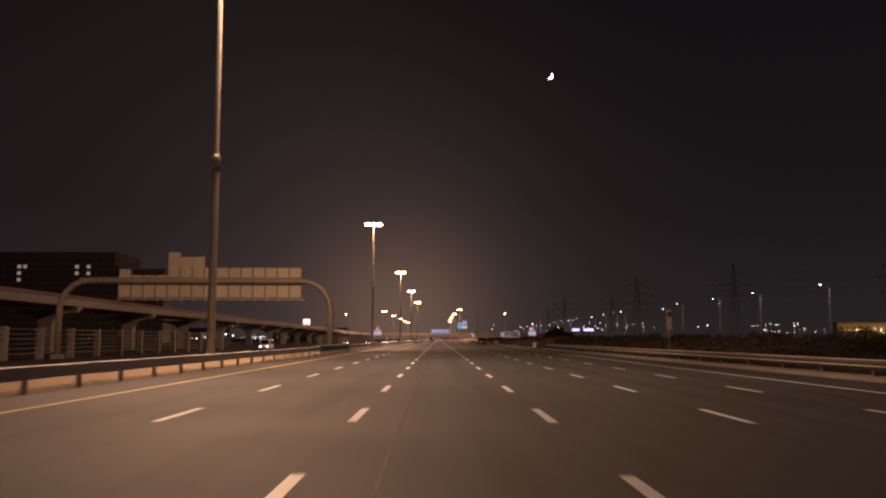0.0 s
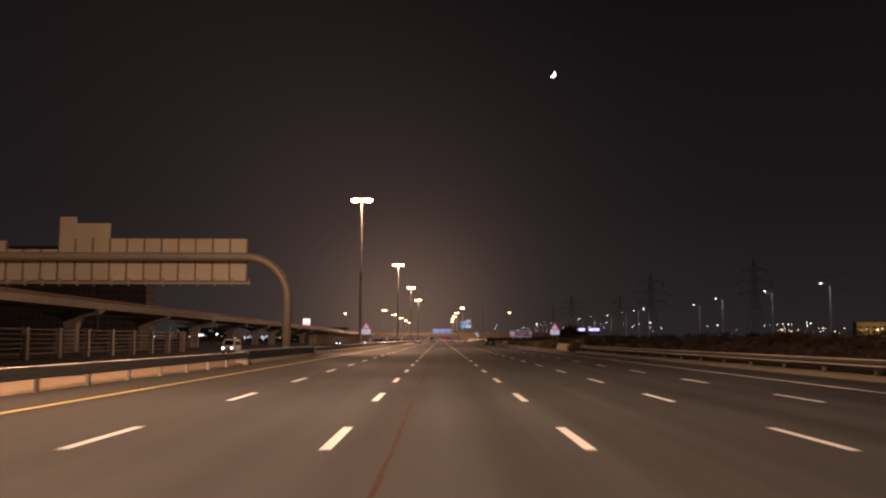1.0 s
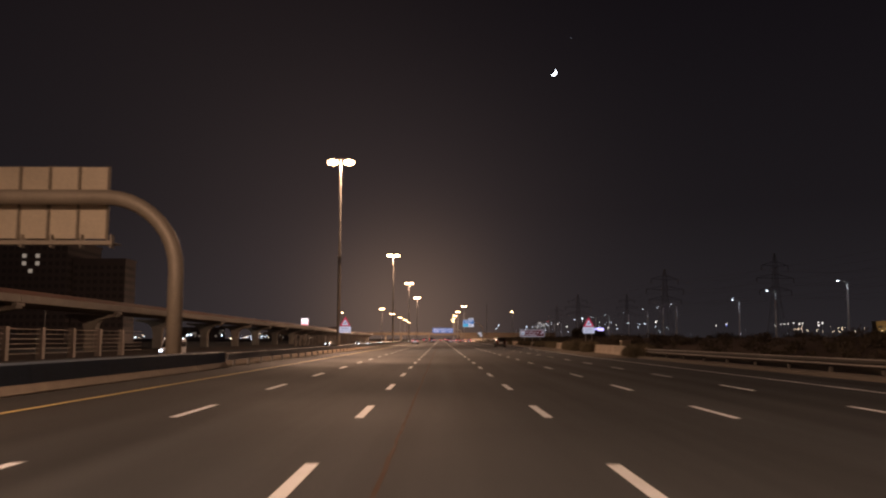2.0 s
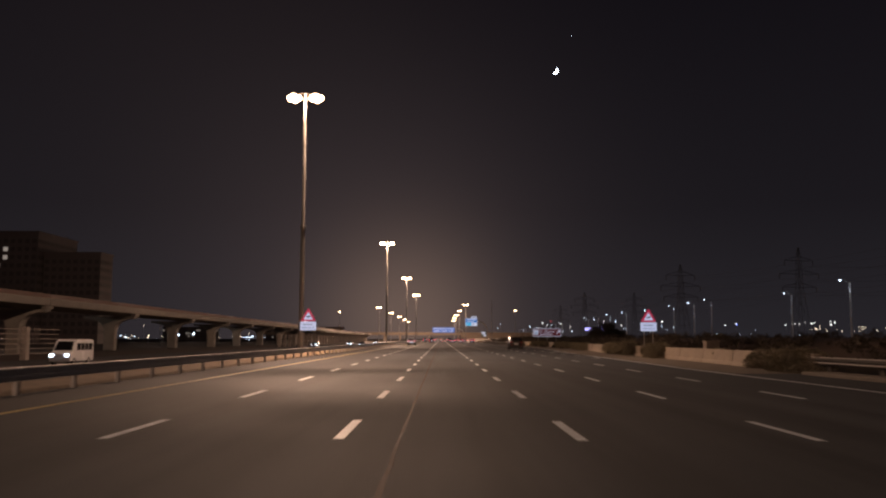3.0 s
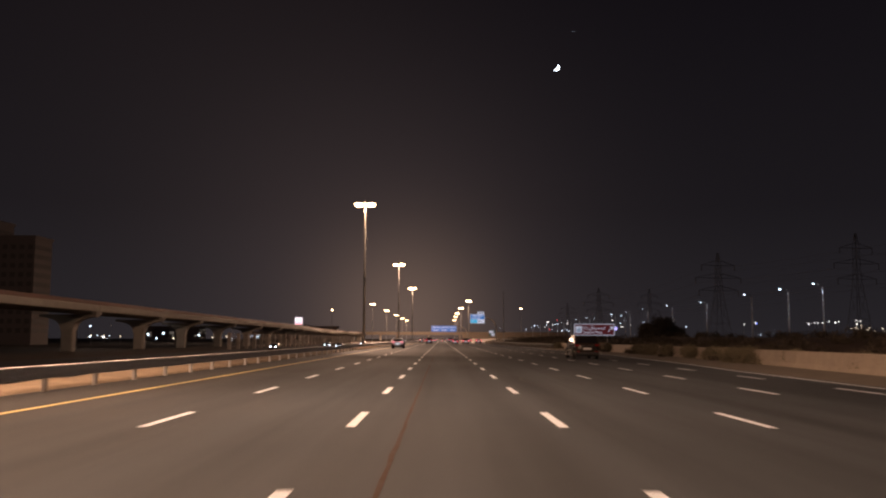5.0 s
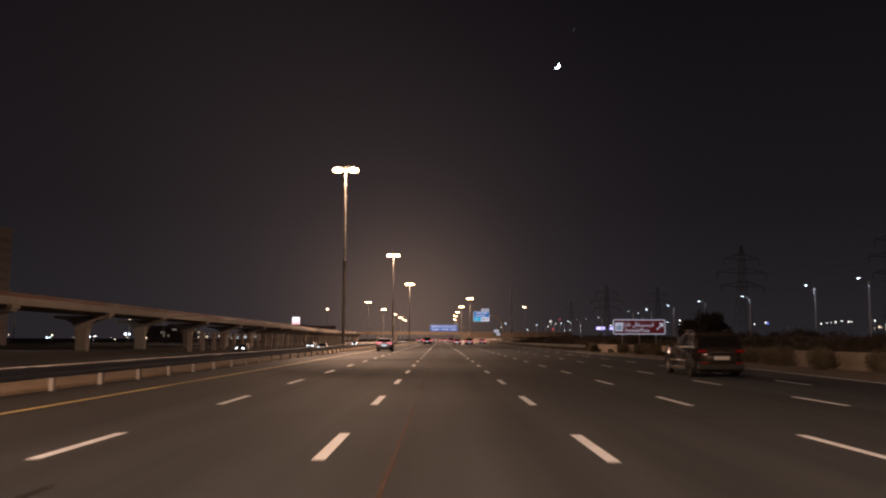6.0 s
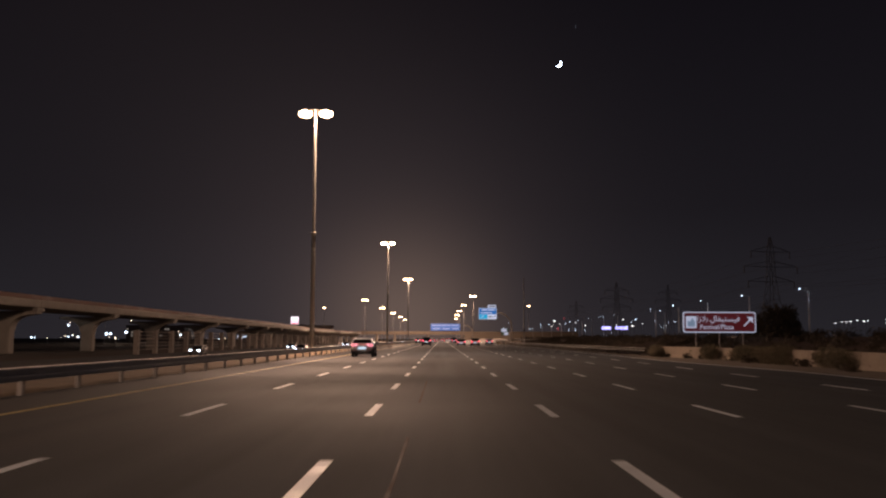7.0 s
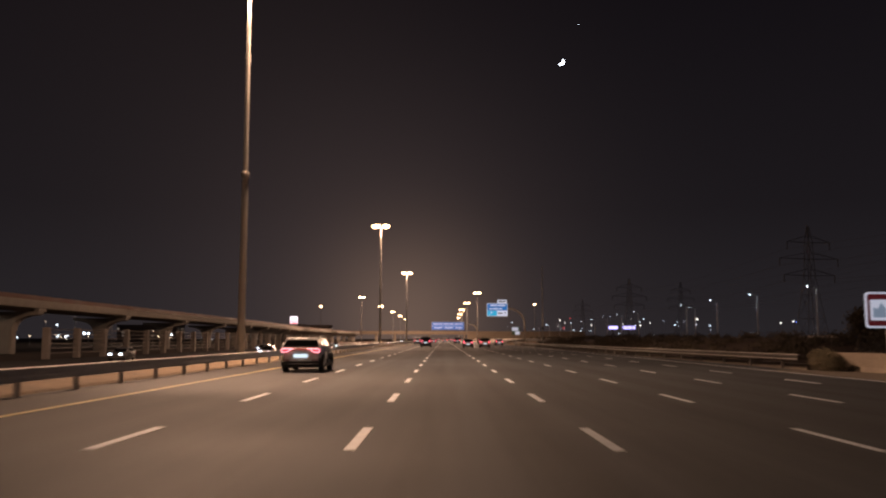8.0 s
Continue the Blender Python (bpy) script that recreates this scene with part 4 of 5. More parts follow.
# ---- the brown tourist sign ----
def word_row(words, size, board, x, z, label):
    """Words side by side, each a part of its own, centred on x."""
    meshes = [lettering(w, size) for w in words]
    spans = [(min(v.co.x for v in m.vertices), max(v.co.x for v in m.vertices)) for m in meshes]
    gap = 0.3 * size
    left = x - (sum(b - a for a, b in spans) + gap * (len(words) - 1)) / 2
    for m, (a, b) in zip(meshes, spans):
        shared("word", m, SIGN_TEXT_DIM, board, pose(left - a, -0.04, z))["label"] = label
        left += b - a + gap


def tourist_sign():
    sign = thing("tourist_sign", "brown sign board with white lettering and an arrow, glow added", "road sign", m=pose(23.97, 291.5, 0.08) @ Matrix.Diagonal((0.925, 1, 0.94, 1)))
    for x in (-2.2, 0.0, 2.2):
        part("post", rod(bmesh.new(), (x, 0.12, -0.2), (x, 0.12, 3.8), 0.07, sides=8), STEEL_POST, sign)
    board = part("board", outline(bmesh.new(), rounded(-3.4, 3.4, 2.1, 4.0, 0.2), -0.02, 0.05), SIGN_TEXT_DIM, sign, "white-bordered sign board")
    part("brown_field", outline(bmesh.new(), rounded(-3.3, 3.3, 2.2, 3.9, 0.15), -0.032, -0.022), SIGN_BROWN, board, "brown field")
    part("symbol_field", outline(bmesh.new(), rounded(-3.15, -2.15, 2.5, 3.6, 0.06), -0.042, -0.034), SIGN_TEXT_DIM, board, "white symbol panel")
    part("symbol", outline(bmesh.new(), [(-3.0, 2.65), (-2.3, 2.65), (-2.3, 3.1), (-2.55, 3.45), (-2.75, 3.1), (-3.0, 3.2)], -0.05, -0.044), SIGN_PALE_BLUE, board, "pale blue building symbol")
    word_row(("Festival", "Plaza"), 0.62, board, -0.25, 2.6, "white Latin word")
    # the Arabic line, as joined letter forms in reading order from the left edge
    word_row(("\uFE8D\uFEAF\uFEFC\uFE91", "\uFEDD\uFE8E\uFED4\uFEF4\uFE98\uFEB4\uFEF4\uFED3"), 0.72, board, -0.1, 3.35, "white Arabic word")
    part("arrow", outline(bmesh.new(), [(2.68 + 0.72 * x, 3.1 + 0.72 * z) for x, z in ARROW], -0.042, -0.034), SIGN_TEXT_DIM, board, "white diagonal arrow")


tourist_sign()

# narrow marker sign behind the guard rail
marker = thing("marker_sign", "narrow upright marker sign with a dark red head on one post", "road sign", m=pose(16.4, 62.8, 0.12) @ Matrix.Diagonal((0.8, 1, 1, 1)))
part("post", rod(bmesh.new(), (0, 0.06, -0.02), (0, 0.06, 3.2), 0.04, sides=8), POST_DARK, marker)
plate = part("plate", outline(bmesh.new(), rounded(-0.21, 0.21, 2.04, 3.38, 0.04, 2), -0.015, 0.02), PLATE_CREAM, marker, "cream marker plate")
part("red_field", boxed(-0.18, 0.18, -0.023, -0.017, 2.93, 3.28), PLATE_RED, plate, "dark red upper field")
for z in (2.72, 2.5, 2.28):
    part("writing", boxed(-0.12, 0.12, -0.023, -0.017, z - 0.05, z + 0.05), PLATE_PRINT, plate)

# small green sign by the exit, and pale blocks at the gantry foot
small = thing("small_sign", "small grey-green road sign with pale panels on one post", "road sign", m=pose(18.8, 477.6, 0))
part("post", rod(bmesh.new(), (0, 0.08, -0.06), (0, 0.08, 4.4), 0.06, sides=8), STEEL_POST, small)
board = part("board", outline(bmesh.new(), rounded(-1.1, 1.1, 2.5, 4.6, 0.1), -0.02, 0.03), material("green_sign_face", (0.12, 0.2, 0.14), 0.5), small)
# the pale fields carry the same added glow
part("white_field", boxed(-1.0, 0.6, -0.03, -0.022, 3.6, 4.5), SIGN_TEXT_DIM, board, "pale printed field")
part("white_field", boxed(-0.2, 1.0, -0.03, -0.022, 2.6, 3.45), SIGN_TEXT_DIM, board, "pale printed field")
for x, y, s in ((17.2, 440, 1.0), (19.0, 437.5, 1.25), (16.6, 465, 0.8)):
    block = part("concrete_block", sweep(bmesh.new(), barrier_section(0.55 * s, 0.9 * s), [(0, -1.0, 0), (0, 1.0, 0)]), CONCRETE_PALE)
    block.matrix_basis = pose(x, y, -0.06, 0, 0, 90)
    tagged(block, "pale concrete barrier block standing by the gantry foot", "barrier", "loose barrier blocks")

# ---- vehicles ----


def car_shell(L, W, belt, hood, sill, wheel_y, arch):
    """The lower body: its side view with wheel arches, carried across the width and drawn in at the corners."""
    h = L / 2
    f, r = wheel_y
    prof = [(-h + 0.10, sill + 0.06), (-h, sill + 0.22), (-h + 0.01, belt - 0.30), (-h + 0.07, belt - 0.08), (-h + 0.16, belt), (-0.9, belt + 0.02), (0.35, belt), (h * 0.45, belt - 0.03), (h * 0.55, hood + 0.02), (h * 0.8, hood - 0.05), (h - 0.14, hood - 0.17), (h - 0.02, hood - 0.34), (h, sill + 0.24), (h - 0.08, sill + 0.03)]
    bottom = []
    for c in (f, r):
        bottom.append((c + arch, sill))
        for a in range(20, 180, 20):
            bottom.append((c + arch * math.cos(radians(a)), sill + (arch + 0.06) * math.sin(radians(a)) * 1.0))
        bottom.append((c - arch, sill))
    prof = prof + bottom
    bm = bmesh.new()
    rings = []
    for s in (-1.0, -0.97, -0.86, -0.5, 0.0, 0.5, 0.86, 0.97, 1.0):
        ring = []
        for y, z in prof:
            inset = 0.10 * abs(s) ** 4 * max(0.0, (abs(y) / h - 0.6) / 0.4) ** 1.5 * 1.8
            yy = y * (1 - 0.075 * s * s * max(0.0, (abs(y) / h - 0.55) / 0.45))
            drop = 0.05 if abs(s) == 1.0 and z > belt - 0.2 else 0.0
            width = W / 2 * (1 - 0.05 * max(0.0, (z - 0.7)) - inset) - (0.02 if z < sill + 0.1 else 0.0)
            ring.append(bm.verts.new((s * width, yy, z - drop)))
        rings.append(ring)
    n = len(prof)
    for a, b in zip(rings, rings[1:]):
        for k in range(n):
            bm.faces.new((a[k], a[(k + 1) % n], b[(k + 1) % n], b[k]))
    bm.faces.new(rings[0][::-1])
    bm.faces.new(rings[-1])
    bmesh.ops.triangulate(bm, faces=[f_ for f_ in bm.faces if len(f_.verts) > 4])
    bmesh.ops.recalc_face_normals(bm, faces=bm.faces[:])
    return bm


def lerp(a, b, t):
    return a + (b - a) * t


def swept_tail_lamp(whole, s, xo, y, zt, w):
    """A tail lamp that tapers towards the middle, with a lit C-shaped guide in it."""
    bm = outline(bmesh.new(), [(xo, zt), (xo, zt - 0.16), (xo - 0.09, zt - 0.19), (xo - 0.30, zt - 0.16), (xo - w * 0.72, zt - 0.055), (xo - w, zt - 0.03), (xo - w, zt)], y - 0.012, y + 0.16)
    tail = part("tail_lamp", bm, TAIL_DIM, whole, "dim red swept tail lamp")
    loop = [(xo - w, zt - 0.018), (xo - 0.05, zt - 0.022), (xo - 0.02, zt - 0.06), (xo - 0.03, zt - 0.15), (xo - 0.09, zt - 0.168), (xo - 0.28, zt - 0.145), (xo - 0.42, zt - 0.05)]
    part("light_guide", pipe(bmesh.new(), [(a, y - 0.012, b) for a, b in loop], 0.017, 6), TAIL_CORE, tail, "glowing C-shaped light guide")
    if s < 0:
        for ob in (tail,) + tuple(tail.children):
            for v in ob.data.vertices:
                v.co.x = -v.co.x
            ob.data.flip_normals()


def car(label, category_group, paint, L=4.67, W=1.84, H=1.68, belt=1.08, hood=1.06, rear=-0.12, front=0.95, roof_rear=0.42, roof_front=0.28, wheel=0.36, lights="rear", rails=True, name="car", tail_w=0.32, tail_h=0.1, bumper=0.24, front_wheel=0.595, door_strip=False):
    """A car that faces +y. rear: how far the cabin's foot stands before the tail; roof_rear, roof_front: how the roof draws in."""
    whole = thing(name, label, "car", category_group)
    h = L / 2
    sill = 0.27
    wheel_y = (h * front_wheel, -h * 0.575)
    part("body", car_shell(L, W, belt, hood, sill, wheel_y, wheel + 0.075), paint, whole, "painted car body", smooth="auto")
    part("underbody", boxed(-W / 2 + 0.12, W / 2 - 0.12, -h + 0.2, h - 0.25, 0.2, 0.62), PLASTIC, whole)
    # cabin
    y0, y1 = -h - rear + 0.02, front
    wb, wr = W / 2 - 0.05, W / 2 - 0.19
    zb, zr = belt - 0.04, H - 0.06
    low = [Vector((-wb, y0, zb)), Vector((wb, y0, zb)), Vector((wb * 0.97, y1, zb)), Vector((-wb * 0.97, y1, zb))]
    high = [Vector((-wr, y0 + roof_rear, zr)), Vector((wr, y0 + roof_rear, zr)), Vector((wr, y1 - roof_front - 0.55, zr)), Vector((-wr, y1 - roof_front - 0.55, zr))]
    bm = bmesh.new()
    lo, hi = [bm.verts.new(v) for v in low], [bm.verts.new(v) for v in high]
    for k in range(4):
        bm.faces.new((lo[k], lo[(k + 1) % 4], hi[(k + 1) % 4], hi[k]))
    bm.faces.new(hi)
    bm.faces.new(lo[::-1])
    across = [e for e in bm.edges if all(v.co.z > zr - 0.01 for v in e.verts) and abs(e.verts[0].co.y - e.verts[1].co.y) < 0.01]
    bmesh.ops.bevel(bm, geom=across, offset=0.24, segments=5, affect="EDGES")
    long_edges = [e for e in bm.edges if e.calc_face_angle(0.0) > 0.5 and max(v.co.z for v in e.verts) > zb + 0.1]
    bmesh.ops.bevel(bm, geom=long_edges, offset=0.05, segments=3, affect="EDGES")
    for v in bm.verts:
        if v.co.z > zr - 0.2:
            v.co.z += 0.06 * (1 - min(1.0, abs(v.co.x / wr)) ** 2) * min(1.0, (v.co.z - zr + 0.2) / 0.17)
    bmesh.ops.recalc_face_normals(bm, faces=bm.faces[:])
    part("cabin", bm, paint, whole, "painted roof and pillars", smooth="auto")

    def pane(pname, a, b, c, d, u0, u1, v0, v1):
        """A pane on the face a-b (foot), d-c (top)."""
        at = lambda u, v: lerp(lerp(a, b, u), lerp(d, c, u), v)
        out = (b - a).cross(d - a).normalized()
        q = [at(u0, v0), at(u1, v0), at(u1 - 0.02, v1), at(u0 + 0.02, v1)]
        bm = bmesh.new()
        f_ = bm.faces.new([bm.verts.new(p + out * 0.004) for p in q])
        ex = bmesh.ops.extrude_face_region(bm, geom=[f_])
        bmesh.ops.translate(bm, verts=[v for v in ex["geom"] if isinstance(v, bmesh.types.BMVert)], vec=out * 0.014)
        bmesh.ops.recalc_face_normals(bm, faces=bm.faces[:])
        part(pname, bm, CAR_GLASS, whole, "dark tinted glass")

    pane("rear_window", low[0], low[1], high[1], high[0], 0.05, 0.95, 0.1, 0.74)
    pane("windscreen", low[2], low[3], high[3], high[2], 0.06, 0.94, 0.06, 0.74)
    for a, b, c, d, flip in ((low[1], low[2], high[2], high[1], False), (low[3], low[0], high[0], high[3], True)):
        for u0, u1 in ((0.09, 0.24), (0.27, 0.55), (0.58, 0.87)):
            if flip:
                u0, u1 = 1 - u1, 1 - u0
            pane("side_window", a, b, c, d, u0, u1, 0.14, 0.86)
    # wheels
    tyre_mesh = mesh_of(lathe_x(bmesh.new(), [(-0.11, wheel * 0.66), (-0.115, wheel * 0.9), (-0.09, wheel), (0.09, wheel), (0.115, wheel * 0.9), (0.11, wheel * 0.66)], 24), "tyre")
    bm = lathe_x(bmesh.new(), [(0.02, 0.03), (0.05, 0.05), (0.02, 0.08)], 12)
    lathe_x(bm, [(-0.1, wheel * 0.66), (0.085, wheel * 0.66), (0.09, wheel * 0.6), (0.03, wheel * 0.58), (-0.1, wheel * 0.58)], 24)
    for k in range(5):
        a = k * 2 * math.pi / 5
        for da in (-0.16, 0.16):
            ca, sa = math.cos(a + da), math.sin(a + da)
            rod(bm, (0.04, 0.05 * ca, 0.05 * sa), (0.06, wheel * 0.6 * ca, wheel * 0.6 * sa), 0.022, sides=5)
    rim_mesh = mesh_of(bm, "rim")
    disc_mesh = mesh_of(lathe_x(bmesh.new(), [(-0.03, 0.01), (-0.03, wheel * 0.5), (-0.05, wheel * 0.5), (-0.05, 0.01)], 16), "brake_disc")
    for s in (-1, 1):
        for y in wheel_y:
            hub = part_of("wheel", tyre_mesh, TYRE, whole)
            hub.matrix_basis = pose(s * (W / 2 - 0.125), y, wheel, 0, 0, 0 if s > 0 else 180)
            part_of("rim", rim_mesh, RIM, hub)
            part_of("brake_disc", disc_mesh, PLASTIC, hub)
            arch = lathe_x(bmesh.new(), [(-0.1, wheel + 0.05), (0.115, wheel + 0.05), (0.12, wheel + 0.095), (0.09, wheel + 0.105)], 28)
            bmesh.ops.delete(arch, geom=[v for v in arch.verts if v.co.z < -0.1], context="VERTS")
            ob = part("arch_trim", arch, PLASTIC, whole)
            ob.matrix_basis = pose(s * (W / 2 - 0.125), y, wheel - 0.01, 0, 0, 0 if s > 0 else 180)
    # sills, bumpers, mirrors, handles
    for s in (-1, 1):
        part("sill_trim", boxed(s * (W / 2 - 0.03) - 0.04, s * (W / 2 - 0.03) + 0.04, wheel_y[1] + 0.46, wheel_y[0] - 0.46, 0.24, 0.38, bevel=0.02), PLASTIC, whole)
        for y in (0.62, -0.42, -1.3):
            part("door_gap", boxed(s * (W / 2 - 0.006) - 0.008, s * (W / 2 - 0.006) + 0.008, y - 0.006, y + 0.006, 0.42, belt - 0.06), PLASTIC, whole, "dark gap beside a door")
        if door_strip:
            part("door_strip", boxed(s * (W / 2 - 0.004) - 0.018, s * (W / 2 - 0.004) + 0.018, wheel_y[1] + 0.5, wheel_y[0] - 0.5, 0.605, 0.625, bevel=0.006), SATIN, whole, "chrome door strip")
            part("sill_strip", boxed(s * (W / 2 + 0.008) - 0.01, s * (W / 2 + 0.008) + 0.01, wheel_y[1] + 0.48, wheel_y[0] - 0.48, 0.35, 0.37), CHROME, whole, "thin chrome sill strip")
        bm = bmesh.new()
        bmesh.ops.create_uvsphere(bm, u_segments=12, v_segments=8, radius=0.13, matrix=Matrix.Translation((s * (W / 2 + 0.09), front - 0.42, belt + 0.08)) @ Matrix.Diagonal((0.9, 0.6, 0.75, 1)))
        mirror = part("mirror", bm, paint, whole, smooth=True)
        part("mirror_arm", boxed(min(s * (W / 2 - 0.1), s * (W / 2 + 0.04)), max(s * (W / 2 - 0.1), s * (W / 2 + 0.04)), front - 0.46, front - 0.38, belt - 0.02, belt + 0.05), PLASTIC, mirror)
        for y in (0.05, -0.95):
            part("door_handle", boxed(s * (W / 2 - 0.005) - 0.02, s * (W / 2 - 0.005) + 0.02, y - 0.11, y + 0.11, belt - 0.2, belt - 0.165, bevel=0.01), paint if door_strip else CHROME, whole)
        part("belt_trim", boxed(s * (wb + 0.005) - 0.014, s * (wb + 0.005) + 0.014, y0 + 0.45, y1 - 0.35, belt + 0.0, belt + (0.05 if door_strip else 0.03), bevel=0.008), SATIN, whole, "chrome window trim")
        if rails:
            bm = pipe(bmesh.new(), [(s * (wr + 0.0), y0 + roof_rear + 0.25, H - 0.03), (s * wr, y0 + roof_rear + 0.4, H + 0.025), (s * wr, y1 - roof_front - 0.9, H + 0.025), (s * wr, y1 - roof_front - 0.75, H - 0.03)], 0.018, 6)
            part("roof_rail", bm, CHROME, whole)
    part("rear_bumper", boxed(-W / 2 + 0.10, W / 2 - 0.10, -h - 0.015, -h + 0.3, sill + 0.02, sill + bumper, bevel=0.05), PLASTIC, whole)
    part("front_grille", boxed(-0.48, 0.48, h - 0.2, h + 0.008, sill + 0.22, hood - 0.32, bevel=0.03), PLASTIC, whole)
    # lamps and plate
    on = lights == "rear"
    for s in (-1, 1):
        xa, xb = sorted((s * (W / 2 - 0.08 - tail_w), s * (W / 2 - 0.08)))
        if on and tail_w > 0.5:
            swept_tail_lamp(whole, s, W / 2 - 0.07, -h, belt - 0.07, tail_w)
            tail = None
        else:
            bm = boxed(xa, xb, -h - 0.012, -h + 0.12, belt - 0.08 - tail_h, belt - 0.08, bevel=0.03)
            tail = part("tail_lamp", bm, TAIL_LENS if on else RED_OFF, whole, "lit red tail lamp" if on else "red tail lamp")
        if on and tail:
            part("lamp_core", boxed(xa + 0.06, xb - 0.06, -h - 0.02, -h - 0.008, belt - 0.08 - 0.68 * tail_h, belt - 0.08 - 0.32 * tail_h, bevel=0.008), TAIL_CORE, tail)
        part("reflector", boxed(s * (W / 2 - 0.3) - 0.14, s * (W / 2 - 0.3) + 0.14, -h - 0.022, -h + 0.02, sill + bumper + 0.03, sill + bumper + 0.07), RED_OFF, whole)
        bm = bmesh.new()
        if lights == "front_chrome":
            box(bm, *sorted((s * (W / 2 - 0.34), s * (W / 2 - 0.15))), h - 0.36, h - 0.2, hood - 0.27, hood - 0.19, bevel=0.035)
        else:
            box(bm, *sorted((s * (W / 2 - 0.52), s * (W / 2 - 0.14))), h - 0.38, h - 0.09, hood - 0.31, hood - 0.17, bevel=0.04)
        part("head_lamp", bm, HEAD_LENS if lights == "front" else RUN_LENS, whole, "lit white head lamp")
    part("tail_strip", boxed(-W / 2 + 0.5, W / 2 - 0.5, -h - 0.006, -h + 0.05, belt - 0.18, belt - 0.16), CHROME, whole)
    if on and tail_w > 0.5:
        part("lamp_bar", boxed(-W / 2 + 0.62, W / 2 - 0.62, -h - 0.01, -h + 0.04, belt - 0.105, belt - 0.085, bevel=0.004), TAIL_DIM, whole, "thin red bar between the tail lamps")
        part("diffuser", boxed(-0.55, 0.55, -h - 0.03, -h + 0.1, sill + 0.07, sill + 0.12, bevel=0.015), CHROME, whole, "silver diffuser strip")
    part("number_plate", boxed(-0.3, 0.3, -h - 0.02, -h + 0.03, belt - 0.46, belt - 0.32, bevel=0.01), PLATE_GLOW if on else PLATE_PLAIN, whole, "plain pale number plate")
    return whole


RED_OFF = material("red_lamp_lens", (0.25, 0.01, 0.01), 0.2, vary=0.05)

suv = car("white sport utility car with lit red tail lamps", "cars ahead", CAR_WHITE, H=1.56, belt=1.1, hood=1.04, roof_rear=0.38, wheel=0.36, tail_w=0.56, tail_h=0.105, bumper=0.21, name="white_car")
suv.matrix_basis = pose(-6.4, 286.0 + 2.33, 0)
bronze = car("dark bronze sport utility car with alloy wheels and chrome trim", "cars alongside", CAR_BROWN, L=5.2, W=1.95, H=1.8, belt=1.14, hood=1.1, wheel=0.4, front=1.15, roof_front=0.62, lights="front_chrome", name="bronze_car", front_wheel=0.70, door_strip=True)
bronze.matrix_basis = pose(10.88, 224.95 - 2.6, 0)

dark_suv = car("dark boxy off-road car with lit red tail lamps", "cars ahead", CAR_DARK, L=4.6, W=1.88, H=1.86, belt=1.2, hood=1.15, roof_rear=0.12, roof_front=0.1, name="car")
dark_suv.matrix_basis = pose(-3.2, 401, 0)
silver = car("silver hatchback with lit red tail lamps", "cars ahead", CAR_SILVER, L=4.3, W=1.78, H=1.52, belt=0.98, hood=0.95, roof_rear=0.5, wheel=0.32, rails=False, name="car")
silver.matrix_basis = pose(4.0, 398, 0)
taxi = car("cream people carrier with lit red tail lamps", "cars ahead", CAR_TAXI, L=4.7, W=1.85, H=1.78, belt=1.08, hood=1.02, roof_rear=0.2, name="car")
taxi.matrix_basis = pose(6.9, 399, 0)
for src, x, y in ((silver, 12.6, 450), (dark_suv, -7.1, 485), (silver, -3.3, 547), (taxi, 0.4, 595), (dark_suv, 4.1, 515), (silver, 7.8, 568), (taxi, 11.3, 512), (silver, -7.0, 651), (dark_suv, 0.4, 720), (taxi, 4.1, 664), (silver, 7.8, 775), (dark_suv, 4.0, 844), (silver, -3.3, 803), (taxi, -7.0, 886), (silver, 0.4, 969)):
    copy_thing(src, pose(x, y, 0))
oncoming = car("oncoming pale saloon with bright white head lamps", "oncoming cars", CAR_SILVER, L=4.5, W=1.8, H=1.48, belt=0.95, hood=0.93, roof_rear=0.6, wheel=0.32, lights="front", rails=False, name="car")
oncoming.matrix_basis = pose(-24.8, 371, FAR_SIDE_Z, 0, 0, 180)
for x, y in ((-17.4, 457), (-28.5, 478), (-32.0, 404), (-21.1, 556), (-24.8, 651), (-36.0, 346), (-17.4, 748), (-28.0, 844)):
    copy_thing(oncoming, pose(x, y, FAR_SIDE_Z, 0, 0, 180))


